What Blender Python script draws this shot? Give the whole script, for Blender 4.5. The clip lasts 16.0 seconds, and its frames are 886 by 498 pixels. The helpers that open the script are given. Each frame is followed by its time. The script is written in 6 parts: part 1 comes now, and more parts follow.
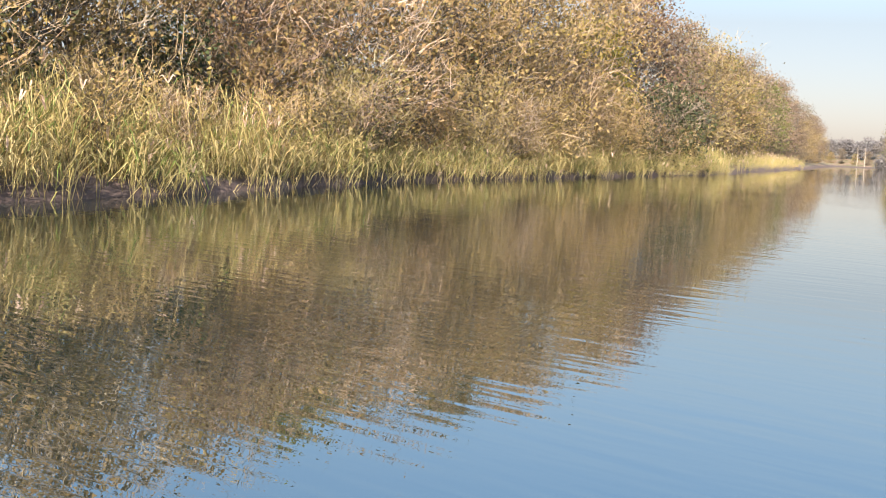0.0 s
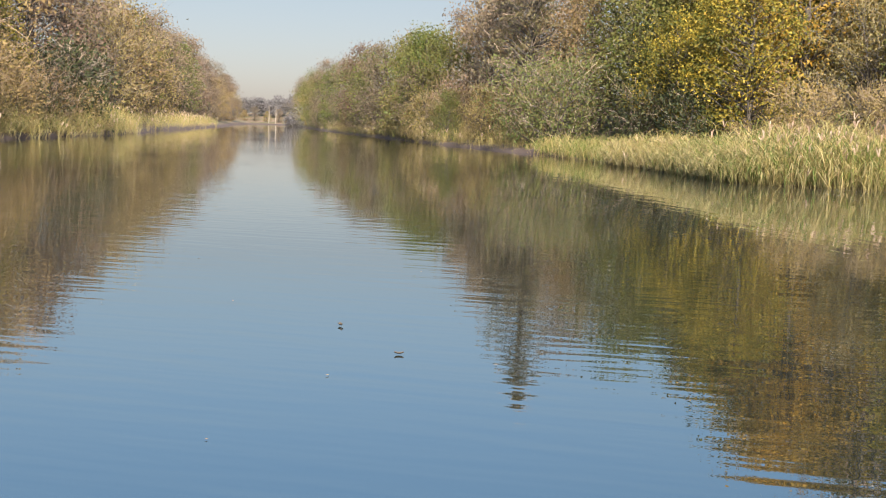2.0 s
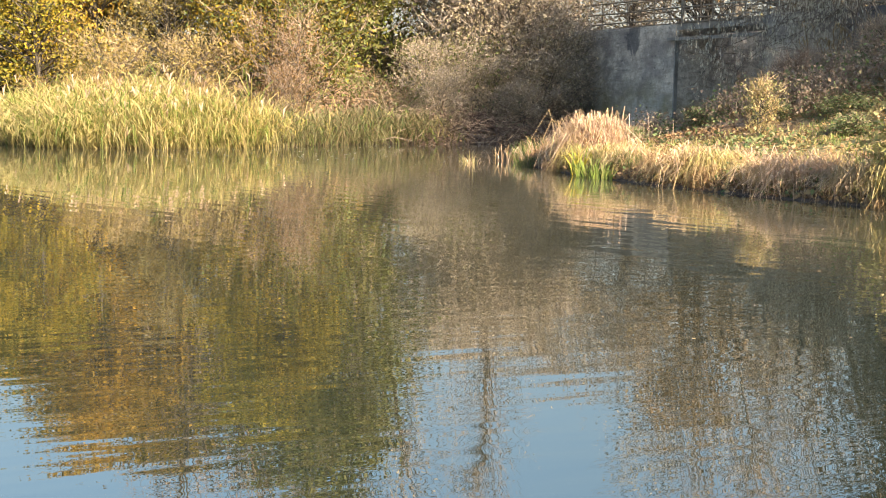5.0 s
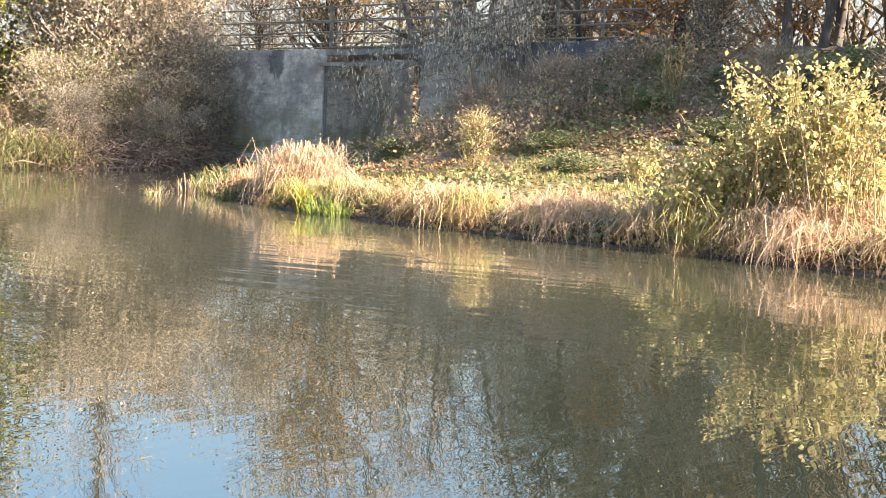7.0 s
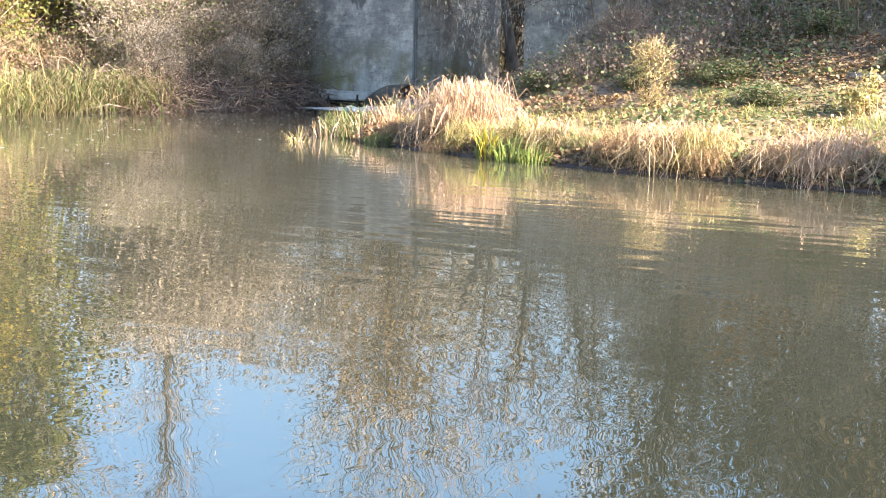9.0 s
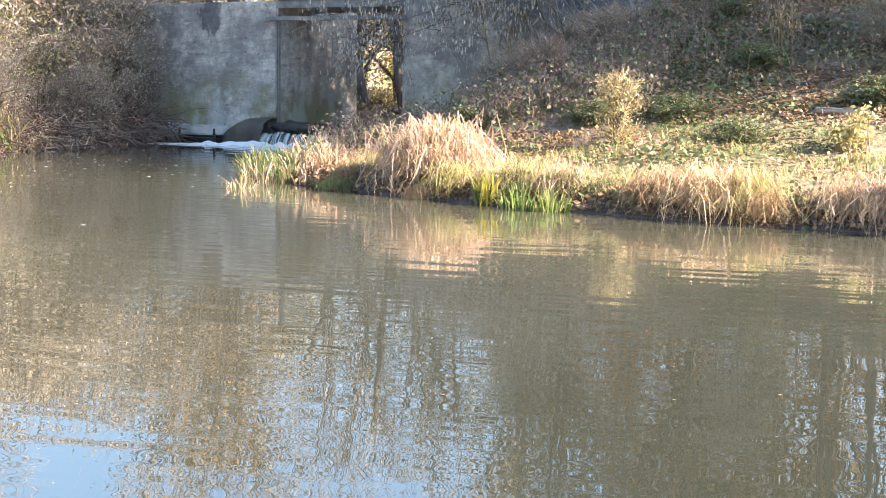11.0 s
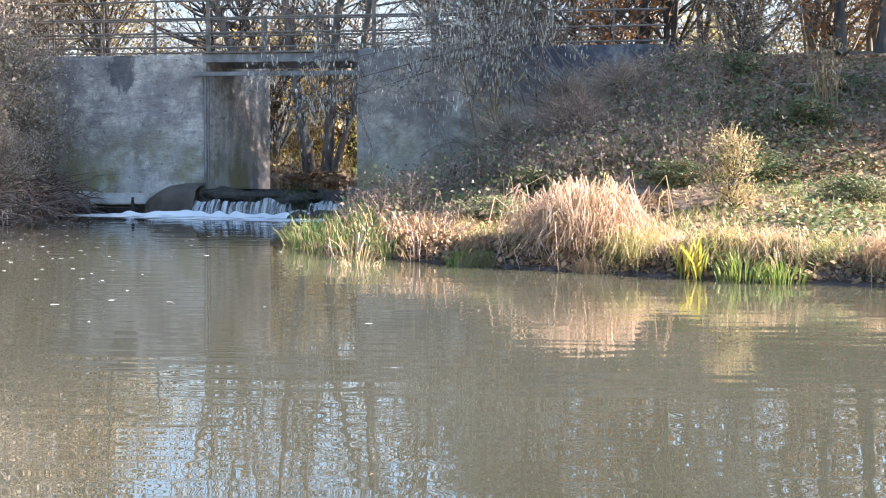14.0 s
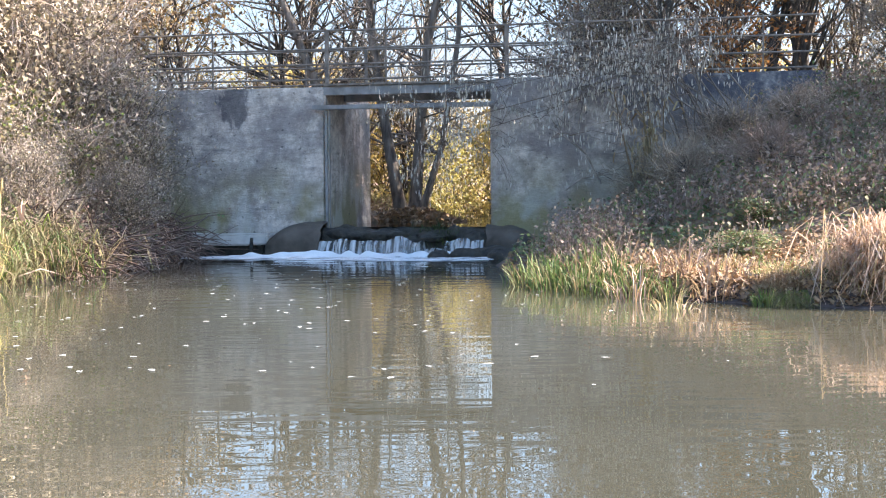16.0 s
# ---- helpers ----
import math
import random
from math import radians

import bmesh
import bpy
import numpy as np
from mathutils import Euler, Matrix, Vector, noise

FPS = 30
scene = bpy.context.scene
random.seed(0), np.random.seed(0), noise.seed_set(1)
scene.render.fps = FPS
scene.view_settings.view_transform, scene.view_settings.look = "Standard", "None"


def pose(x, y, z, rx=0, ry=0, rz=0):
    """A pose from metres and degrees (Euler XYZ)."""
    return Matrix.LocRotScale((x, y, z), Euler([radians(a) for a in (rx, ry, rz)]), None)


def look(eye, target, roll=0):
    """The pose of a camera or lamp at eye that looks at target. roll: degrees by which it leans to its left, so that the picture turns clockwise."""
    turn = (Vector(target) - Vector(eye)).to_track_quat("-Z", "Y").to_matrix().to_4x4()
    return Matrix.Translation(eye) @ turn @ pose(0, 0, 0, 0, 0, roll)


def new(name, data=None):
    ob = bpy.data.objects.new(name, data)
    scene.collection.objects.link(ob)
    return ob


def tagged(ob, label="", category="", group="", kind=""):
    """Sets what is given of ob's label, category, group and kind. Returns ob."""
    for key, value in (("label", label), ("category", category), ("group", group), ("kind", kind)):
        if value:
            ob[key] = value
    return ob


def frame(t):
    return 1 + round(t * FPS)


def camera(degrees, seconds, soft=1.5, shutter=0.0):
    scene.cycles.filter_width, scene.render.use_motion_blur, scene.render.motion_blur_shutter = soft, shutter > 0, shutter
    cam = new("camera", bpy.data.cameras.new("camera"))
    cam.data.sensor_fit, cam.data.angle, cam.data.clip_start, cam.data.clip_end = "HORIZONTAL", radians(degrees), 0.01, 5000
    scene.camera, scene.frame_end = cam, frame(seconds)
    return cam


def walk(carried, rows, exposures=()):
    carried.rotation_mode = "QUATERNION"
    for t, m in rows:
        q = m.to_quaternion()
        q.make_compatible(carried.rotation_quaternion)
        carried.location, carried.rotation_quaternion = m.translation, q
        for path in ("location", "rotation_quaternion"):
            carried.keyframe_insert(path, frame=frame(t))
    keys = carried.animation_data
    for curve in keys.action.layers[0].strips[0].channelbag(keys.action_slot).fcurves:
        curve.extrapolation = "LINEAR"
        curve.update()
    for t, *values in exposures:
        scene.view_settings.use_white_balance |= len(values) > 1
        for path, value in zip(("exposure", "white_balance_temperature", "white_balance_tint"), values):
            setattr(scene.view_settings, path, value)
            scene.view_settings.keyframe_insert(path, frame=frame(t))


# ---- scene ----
cam = camera(41.5, 16.0, soft=1.1)
PATH = [
    (0, (28.982, -19.67, 1.098), (27.302, -20.74, 0.918), 2.7),
    (0.5, (28.479, -19.671, 1.093), (26.667, -20.5, 0.918), 2.9),
    (1, (27.872, -19.684, 1.102), (25.969, -20.275, 0.931), 2.8),
    (1.5, (27.376, -19.686, 1.118), (25.416, -20.048, 0.951), 2.7),
    (2, (26.735, -19.709, 1.103), (24.753, -19.873, 0.894), 2.0),
    (2.5, (26.207, -19.697, 1.104), (24.225, -19.671, 0.835), 1.3),
    (3, (25.674, -19.693, 1.109), (23.71, -19.469, 0.808), -0.0),
    (3.5, (25.091, -19.602, 1.069), (23.183, -19.111, 0.727), -0.3),
    (4, (24.384, -19.559, 1.051), (22.478, -19.061, 0.705), -0.6),
    (4.5, (23.7, -19.521, 1.015), (21.844, -18.863, 0.664), -0.4),
    (5, (23.083, -19.739, 1.026), (21.356, -18.761, 0.776), 0.8),
    (5.2, (22.841, -19.818, 1.025), (21.142, -18.784, 0.812), 1.0),
    (7.3, (19.944, -20.583, 1.081), (18.722, -19.012, 0.883), 2.6),
    (7.5, (19.658, -20.602, 1.072), (18.408, -19.053, 0.872), 2.6),
    (8, (18.948, -20.566, 1.04), (17.651, -19.06, 0.818), 2.3),
    (8.2, (18.662, -20.554, 1.035), (17.351, -19.066, 0.771), 2.0),
    (10.3, (15.56, -21.034, 1.183), (14.543, -19.339, 0.88), 0.4),
    (10.5, (15.238, -21.0, 1.182), (14.254, -19.28, 0.912), 0.6),
    (11, (14.414, -20.927, 1.146), (13.532, -19.151, 0.884), 1.1),
    (11.5, (13.607, -20.901, 1.13), (12.717, -19.13, 0.863), 1.5),
    (12, (12.792, -20.856, 1.127), (11.88, -19.098, 0.852), 1.5),
    (12.5, (12.042, -20.799, 1.118), (11.128, -19.046, 0.818), 0.6),
    (13, (11.286, -20.713, 1.09), (10.376, -18.958, 0.788), 0.0),
    (13.5, (10.456, -20.718, 1.06), (9.672, -18.896, 0.802), 0.1),
    (14, (9.589, -20.794, 1.069), (9.131, -18.853, 0.918), 0.5),
    (14.5, (8.73, -20.89, 1.047), (8.376, -18.925, 0.931), 0.7),
    (15, (7.772, -20.935, 1.092), (7.402, -18.972, 0.989), 0.4),
    (15.5, (6.884, -20.809, 1.088), (6.518, -18.845, 0.996), 0.1),
    (16, (5.998, -20.558, 1.076), (5.631, -18.594, 0.983), -0.4),
]
EXPOSURES = [(0, 1.90, 7200, 15), (1.5, 1.46, 7000, 14), (2.5, 1.62, 7300, 12), (3.5, 1.72, 8300, 10.5), (5.2, 2.30, 8900, 12.5), (8, 2.80, 7700, 14), (11, 2.90, 7300, 15.5), (13, 2.84, 7000, 15.5), (16, 2.88, 6900, 17)]
walk(cam, [(t, look(eye, target, roll)) for t, eye, target, roll in PATH], EXPOSURES)

# ---- world, sun ----
SUN_WAY = Vector((0.97, 0.24, 0.0)).normalized()
SUN_UP = radians(31)
world = bpy.data.worlds.new("world")
scene.world = world
world.use_nodes = True
wt = world.node_tree
sky = wt.nodes.new("ShaderNodeTexSky")
sky.sky_type = "NISHITA"
sky.sun_disc = False
sky.sun_elevation = SUN_UP
sky.sun_rotation = math.atan2(SUN_WAY.x, SUN_WAY.y)
sky.air_density, sky.dust_density, sky.ozone_density = 1.0, 0.6, 4.0
wt.nodes["Background"].inputs[1].default_value = 0.09
# autumn haze: duller, greyer towards the horizon, then bluer; overhead brightened to fill shade
wco = wt.nodes.new("ShaderNodeTexCoord")
wsp = wt.nodes.new("ShaderNodeSeparateXYZ")
wt.links.new(wco.outputs["Generated"], wsp.inputs[0])
wra = wt.nodes.new("ShaderNodeValToRGB")
for e, (q, c) in zip([wra.color_ramp.elements[0], wra.color_ramp.elements[1], wra.color_ramp.elements.new(0.11), wra.color_ramp.elements.new(0.2), wra.color_ramp.elements.new(0.34)], [(0.0, (0.345, 0.32, 0.375)), (0.85, (3.7, 3.1, 2.65)), (0.11, (0.48, 0.40, 0.37)), (0.2, (0.76, 0.74, 0.68)), (0.34, (0.99, 1.20, 1.18))]):
    e.position, e.color = q, (*c, 1)
wt.links.new(wsp.outputs[2], wra.inputs[0])
wmx = wt.nodes.new("ShaderNodeMix")
wmx.data_type, wmx.blend_type = "RGBA", "MULTIPLY"
wmx.inputs[0].default_value = 1.0
wt.links.new(sky.outputs[0], wmx.inputs[6])
wt.links.new(wra.outputs[0], wmx.inputs[7])
wt.links.new(wmx.outputs[2], wt.nodes["Background"].inputs[0])
sun = new("sun", bpy.data.lights.new("sun", "SUN"))
sun.data.energy, sun.data.angle, sun.data.color = 5.0, radians(0.6), (1.0, 0.95, 0.885)
sun.matrix_basis = look((0, 0, 0), -(SUN_WAY * math.cos(SUN_UP) + Vector((0, 0, math.sin(SUN_UP)))))
sun.location = (0, 0, 60)

# ---- materials ----


def node_mat(name):
    m = bpy.data.materials.new(name)
    m.use_nodes = True
    return m, m.node_tree, m.node_tree.nodes["Principled BSDF"]


def ramp(nt, source, stops):
    r = nt.nodes.new("ShaderNodeValToRGB")
    el = r.color_ramp.elements
    while len(el) < len(stops):
        el.new(0.5)
    for e, (p, c) in zip(el, stops):
        e.position, e.color = p, (*c, 1)
    nt.links.new(source, r.inputs[0])
    return r.outputs[0]


def noise_node(nt, scale, detail=4.0, stretch=(1, 1, 1), rough=0.55, turn=0.0):
    co = nt.nodes.new("ShaderNodeTexCoord")
    mp = nt.nodes.new("ShaderNodeMapping")
    mp.vector_type = "TEXTURE" if turn else "POINT"
    mp.inputs["Scale"].default_value = [1 / k for k in stretch] if turn else stretch
    mp.inputs["Rotation"].default_value = (0, 0, radians(turn))
    nt.links.new(co.outputs["Object"], mp.inputs[0])
    n = nt.nodes.new("ShaderNodeTexNoise")
    n.inputs["Scale"].default_value, n.inputs["Detail"].default_value, n.inputs["Roughness"].default_value = scale, detail, rough
    nt.links.new(mp.outputs[0], n.inputs["Vector"])
    return n.outputs[0]


def mix(nt, a, b, fac, mode="MIX"):
    m = nt.nodes.new("ShaderNodeMix")
    m.data_type, m.blend_type = "RGBA", mode
    for sock, v in ((m.inputs[0], fac), (m.inputs[6], a), (m.inputs[7], b)):
        if isinstance(v, (int, float)):
            sock.default_value = v
        elif isinstance(v, tuple):
            sock.default_value = (*v, 1)
        else:
            nt.links.new(v, sock)
    return m.outputs[2]


def bump(nt, bsdf, source, strength, distance):
    b = nt.nodes.new("ShaderNodeBump")
    b.inputs["Strength"].default_value, b.inputs["Distance"].default_value = strength, distance
    nt.links.new(source, b.inputs["Height"])
    nt.links.new(b.outputs[0], bsdf.inputs["Normal"])
    return b


def spread(colors):
    n = len(colors)
    return [((i + 0.5) / n, c) for i, c in enumerate(colors)]


def leaf_mat(name, colors, through_light=0.3, rough=0.6, patch=0.0, patch_color=(0.2, 0.12, 0.05), tint=True):
    """Leaves and blades: each its own tint, with some light through them."""
    m, nt, p = node_mat(name)
    g = nt.nodes.new("ShaderNodeNewGeometry")
    col = ramp(nt, g.outputs["Random Per Island"], spread(colors))
    if patch:
        f = ramp(nt, noise_node(nt, 0.55, 2.0), [(0.42, (0, 0, 0)), (0.62, (patch, patch, patch))])
        col = mix(nt, col, patch_color, f)
    if tint:
        oi = nt.nodes.new("ShaderNodeObjectInfo")
        col = mix(nt, col, ramp(nt, oi.outputs["Random"], [(0.0, (0.78, 0.68, 0.64)), (0.35, (1.0, 0.93, 0.88)), (0.65, (0.94, 1.0, 0.88)), (1.0, (1.2, 1.1, 1.0))]), 1.0, "MULTIPLY")
    nt.links.new(col, p.inputs["Base Color"])
    p.inputs["Roughness"].default_value = rough
    p.inputs["Specular IOR Level"].default_value = 0.25
    t = nt.nodes.new("ShaderNodeBsdfTranslucent")
    nt.links.new(col, t.inputs[0])
    x = nt.nodes.new("ShaderNodeMixShader")
    x.inputs[0].default_value = through_light
    nt.links.new(p.outputs[0], x.inputs[1])
    nt.links.new(t.outputs[0], x.inputs[2])
    nt.links.new(x.outputs[0], nt.nodes["Material Output"].inputs[0])
    return m


def bark_mat(name, dark, light, scale=6.0):
    m, nt, p = node_mat(name)
    n = noise_node(nt, scale, 5.0, (1, 1, 0.25))
    nt.links.new(ramp(nt, n, [(0.3, dark), (0.7, light)]), p.inputs["Base Color"])
    p.inputs["Roughness"].default_value = 0.9
    bump(nt, p, n, 0.6, 0.02)
    return m


def plain_mat(name, a, b, scale, rough, bumpy=0.3, depth=0.01, metal=0.0, stretch=(1, 1, 1)):
    m, nt, p = node_mat(name)
    n = noise_node(nt, scale, 6.0, stretch)
    nt.links.new(ramp(nt, n, [(0.32, a), (0.68, b)]), p.inputs["Base Color"])
    p.inputs["Roughness"].default_value, p.inputs["Metallic"].default_value = rough, metal
    bump(nt, p, n, bumpy, depth)
    return m


def concrete_mat():
    """Old weir concrete: pale cement, dark runs from the crown, green growth low down, pitting."""
    m, nt, p = node_mat("weir concrete")
    base = ramp(nt, noise_node(nt, 3.4, 10.0, (1, 1, 1.3), 0.8), [(0.36, (0.25, 0.205, 0.17)), (0.46, (0.45, 0.39, 0.33)), (0.55, (0.59, 0.52, 0.44)), (0.64, (0.77, 0.69, 0.59))])
    runs = ramp(nt, noise_node(nt, 1.9, 7.0, (1, 1, 0.45), 0.75), [(0.50, (0, 0, 0)), (0.62, (0.6, 0.6, 0.6))])
    col = mix(nt, base, (0.22, 0.19, 0.165), runs)
    blotch = ramp(nt, noise_node(nt, 0.75, 6.0, (1, 1, 1.2), 0.7), [(0.45, (0, 0, 0)), (0.56, (0.72, 0.72, 0.72))])
    col = mix(nt, col, (0.20, 0.175, 0.165), blotch)
    # lines of the shuttering boards, worn and uneven
    lines = ramp(nt, noise_node(nt, 1.0, 4.0, (1.1, 1.1, 5.0), 0.75), [(0.58, (0, 0, 0)), (0.66, (0.6, 0.6, 0.6))])
    col = mix(nt, col, (0.15, 0.14, 0.125), lines)
    worn = ramp(nt, noise_node(nt, 3.1, 6.0, (1, 1, 2.2), 0.7), [(0.60, (0, 0, 0)), (0.68, (0.65, 0.65, 0.65))])
    col = mix(nt, col, (0.74, 0.67, 0.58), worn)
    co = nt.nodes.new("ShaderNodeTexCoord")
    sp = nt.nodes.new("ShaderNodeSeparateXYZ")
    nt.links.new(co.outputs["Object"], sp.inputs[0])
    low = nt.nodes.new("ShaderNodeMapRange")
    for k, v in zip(("From Min", "From Max", "To Min", "To Max"), (1.87, 0.67, 0.0, 1.0)):
        low.inputs[k].default_value = v
    nt.links.new(sp.outputs[2], low.inputs[0])
    # one broad black lichen stain below the crown
    stain = nt.nodes.new("ShaderNodeVectorMath")
    stain.operation = "DISTANCE"
    squash = nt.nodes.new("ShaderNodeVectorMath")
    squash.operation = "MULTIPLY"
    squash.inputs[1].default_value = (1.0, 0.0, 0.75)
    nt.links.new(co.outputs["Object"], squash.inputs[0])
    stain.inputs[1].default_value = (-1.75, 0.0, 2.08)
    nt.links.new(squash.outputs[0], stain.inputs[0])
    ragged = nt.nodes.new("ShaderNodeMath")
    ragged.operation = "MULTIPLY_ADD"
    ragged.inputs[1].default_value = 1.3
    nt.links.new(noise_node(nt, 1.9, 6.0, (1.4, 1, 0.6), 0.7), ragged.inputs[0])
    nt.links.new(stain.outputs["Value"], ragged.inputs[2])
    col = mix(nt, col, (0.055, 0.055, 0.065), ramp(nt, ragged.outputs[0], [(0.0, (0.8, 0.8, 0.8)), (0.88, (0.7, 0.7, 0.7)), (1.0, (0, 0, 0))]))
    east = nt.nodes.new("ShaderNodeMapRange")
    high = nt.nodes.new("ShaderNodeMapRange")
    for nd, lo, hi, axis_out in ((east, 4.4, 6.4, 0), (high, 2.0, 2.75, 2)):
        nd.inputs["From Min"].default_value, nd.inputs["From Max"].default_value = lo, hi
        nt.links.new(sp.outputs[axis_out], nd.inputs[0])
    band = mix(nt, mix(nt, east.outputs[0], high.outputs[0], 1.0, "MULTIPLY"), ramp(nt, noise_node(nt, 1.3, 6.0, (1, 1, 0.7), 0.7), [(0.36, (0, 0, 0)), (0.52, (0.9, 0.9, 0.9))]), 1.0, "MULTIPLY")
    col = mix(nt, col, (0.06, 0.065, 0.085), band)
    moss = mix(nt, low.outputs[0], ramp(nt, noise_node(nt, 0.9, 4.0), [(0.42, (0, 0, 0)), (0.56, (0.8, 0.8, 0.8))]), 1.0, "MULTIPLY")
    col = mix(nt, col, (0.25, 0.215, 0.085), moss)
    pale = mix(nt, low.outputs[0], ramp(nt, noise_node(nt, 1.7, 3.0, (1, 1, 0.7)), [(0.5, (0, 0, 0)), (0.62, (0.5, 0.5, 0.5))]), 1.0, "MULTIPLY")
    col = mix(nt, col, (0.50, 0.49, 0.45), pale)
    pits = ramp(nt, noise_node(nt, 9.0, 2.0), [(0.66, (0, 0, 0)), (0.72, (0.7, 0.7, 0.7))])
    col = mix(nt, col, (0.06, 0.06, 0.06), pits)
    nt.links.new(col, p.inputs["Base Color"])
    p.inputs["Roughness"].default_value = 0.92
    bump(nt, p, noise_node(nt, 5.0, 9.0, (1, 1, 1.8), 0.7), 0.7, 0.05)
    return m


def ground_mat():
    m, nt, p = node_mat("bank soil and leaf litter")
    litter = ramp(nt, noise_node(nt, 9.0, 6.0, rough=0.7), [(0.3, (0.08, 0.056, 0.042)), (0.48, (0.18, 0.12, 0.08)), (0.62, (0.29, 0.19, 0.12)), (0.75, (0.38, 0.27, 0.17))])
    grass = ramp(nt, noise_node(nt, 14.0, 5.0), [(0.3, (0.03, 0.045, 0.012)), (0.55, (0.08, 0.10, 0.025)), (0.75, (0.20, 0.19, 0.06))])
    col = mix(nt, litter, grass, ramp(nt, noise_node(nt, 0.5, 4.0), [(0.45, (0, 0, 0)), (0.6, (0.85, 0.85, 0.85))]))
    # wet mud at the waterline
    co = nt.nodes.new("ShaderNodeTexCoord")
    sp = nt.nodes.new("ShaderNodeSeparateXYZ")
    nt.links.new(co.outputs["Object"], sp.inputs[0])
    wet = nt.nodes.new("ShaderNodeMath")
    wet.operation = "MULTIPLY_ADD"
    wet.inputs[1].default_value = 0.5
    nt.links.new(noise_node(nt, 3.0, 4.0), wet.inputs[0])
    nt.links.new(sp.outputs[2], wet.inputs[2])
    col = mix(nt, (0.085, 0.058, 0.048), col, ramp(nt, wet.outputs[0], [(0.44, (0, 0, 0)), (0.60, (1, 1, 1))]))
    nt.links.new(col, p.inputs["Base Color"])
    p.inputs["Roughness"].default_value = 0.95
    bump(nt, p, noise_node(nt, 11.0, 6.0), 0.8, 0.05)
    return m


def water_mat(name, ripple=0.0056):
    m, nt, p = node_mat(name)
    p.inputs["Roughness"].default_value = 0.004
    p.inputs["IOR"].default_value = 2.3
    # ripples run along the canal; nearer the weir they run out from it
    co = nt.nodes.new("ShaderNodeTexCoord")
    far = nt.nodes.new("ShaderNodeVectorMath")
    far.operation = "DISTANCE"
    far.inputs[1].default_value = (4.0, -8.0, 0.0)
    nt.links.new(co.outputs["Object"], far.inputs[0])
    where = nt.nodes.new("ShaderNodeMapRange")
    for k, v in zip(("From Min", "From Max"), (11.5, 18.0)):
        where.inputs[k].default_value = v
    nt.links.new(far.outputs["Value"], where.inputs[0])
    silt = nt.nodes.new("ShaderNodeMapRange")
    for k, v in zip(("From Min", "From Max"), (8.5, 17.0)):
        silt.inputs[k].default_value = v
    nt.links.new(far.outputs["Value"], silt.inputs[0])
    # clearer and bluer out in the canal, silty below the weir
    nt.links.new(mix(nt, ramp(nt, noise_node(nt, 0.25, 3.0), [(0.35, (0.043, 0.043, 0.031)), (0.65, (0.054, 0.053, 0.039))]), (0.013, 0.017, 0.013), silt.outputs[0]), p.inputs["Base Color"])
    canal = mix(nt, noise_node(nt, 1.0, 1.6, (6.2, 1.2, 1), 0.5, -8), noise_node(nt, 1.0, 1.0, (1.7, 0.5, 1), 0.4, -8), 0.30)
    pool = mix(nt, noise_node(nt, 1.0, 1.0, (1.1, 4.6, 1), 0.5, 14), noise_node(nt, 1.0, 1.0, (0.5, 1.7, 1), 0.4, 14), 0.42)
    rough = nt.nodes.new("ShaderNodeMath")
    rough.operation = "MULTIPLY"
    rough.inputs[1].default_value = 1.7
    nt.links.new(pool, rough.inputs[0])
    waves = mix(nt, rough.outputs[0], canal, where.outputs[0])
    calm = nt.nodes.new("ShaderNodeMath")
    calm.operation = "MULTIPLY"
    nt.links.new(waves, calm.inputs[0])
    nt.links.new(ramp(nt, noise_node(nt, 0.10, 2.0), [(0.35, (0.4, 0.4, 0.4)), (0.65, (1, 1, 1))]), calm.inputs[1])
    bump(nt, p, calm.outputs[0], 1.0, ripple)
    return m


def foam_mat(name, lo, hi, stretch):
    m, nt, p = node_mat(name)
    p.inputs["Base Color"].default_value = (0.80, 0.80, 0.77, 1)
    p.inputs["Roughness"].default_value = 0.45
    a = ramp(nt, noise_node(nt, 5.0, 5.0, stretch, 0.6), [(lo, (0, 0, 0)), (hi, (1, 1, 1))])
    nt.links.new(a, p.inputs["Alpha"])
    bump(nt, p, noise_node(nt, 14.0, 4.0, stretch), 0.6, 0.02)
    return m


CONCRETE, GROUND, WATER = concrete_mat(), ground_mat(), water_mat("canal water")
POOL = water_mat("upper water", 0.005)
STEEL = plain_mat("weathered steel", (0.16, 0.15, 0.14), (0.30, 0.29, 0.27), 5, 0.6, 0.3, 0.004, 0.2)
RUST = plain_mat("rusty painted steel", (0.12, 0.095, 0.075), (0.27, 0.225, 0.18), 7, 0.75, 0.3, 0.004, 0.1)
DARKROCK = plain_mat("wet mossy stone", (0.010, 0.010, 0.008), (0.06, 0.052, 0.036), 7, 0.7, 1.0, 0.08)
BROWNROCK = plain_mat("silty rounded concrete", (0.055, 0.042, 0.030), (0.12, 0.095, 0.070), 3, 0.8, 0.7, 0.04)
GREYSTONE = plain_mat("weathered grey stone", (0.14, 0.13, 0.12), (0.30, 0.28, 0.25), 4, 0.9, 0.5, 0.02)
PALECON = plain_mat("pale ledge concrete", (0.26, 0.235, 0.20), (0.60, 0.56, 0.50), 2.5, 0.9, 0.5, 0.02)
FOAM = foam_mat("white foam", 0.36, 0.52, (0.35, 1.5, 1))
FROTH = foam_mat("thick white froth", 0.18, 0.32, (0.5, 1.2, 1))
CURTAIN = foam_mat("falling water", 0.36, 0.80, (2.6, 0.4, 0.10))
FLECK = plain_mat("foam fleck", (0.28, 0.29, 0.27), (0.55, 0.55, 0.52), 8, 0.6, 0.2, 0.002)
BARK = bark_mat("grey brown bark", (0.035, 0.028, 0.022), (0.13, 0.11, 0.09))
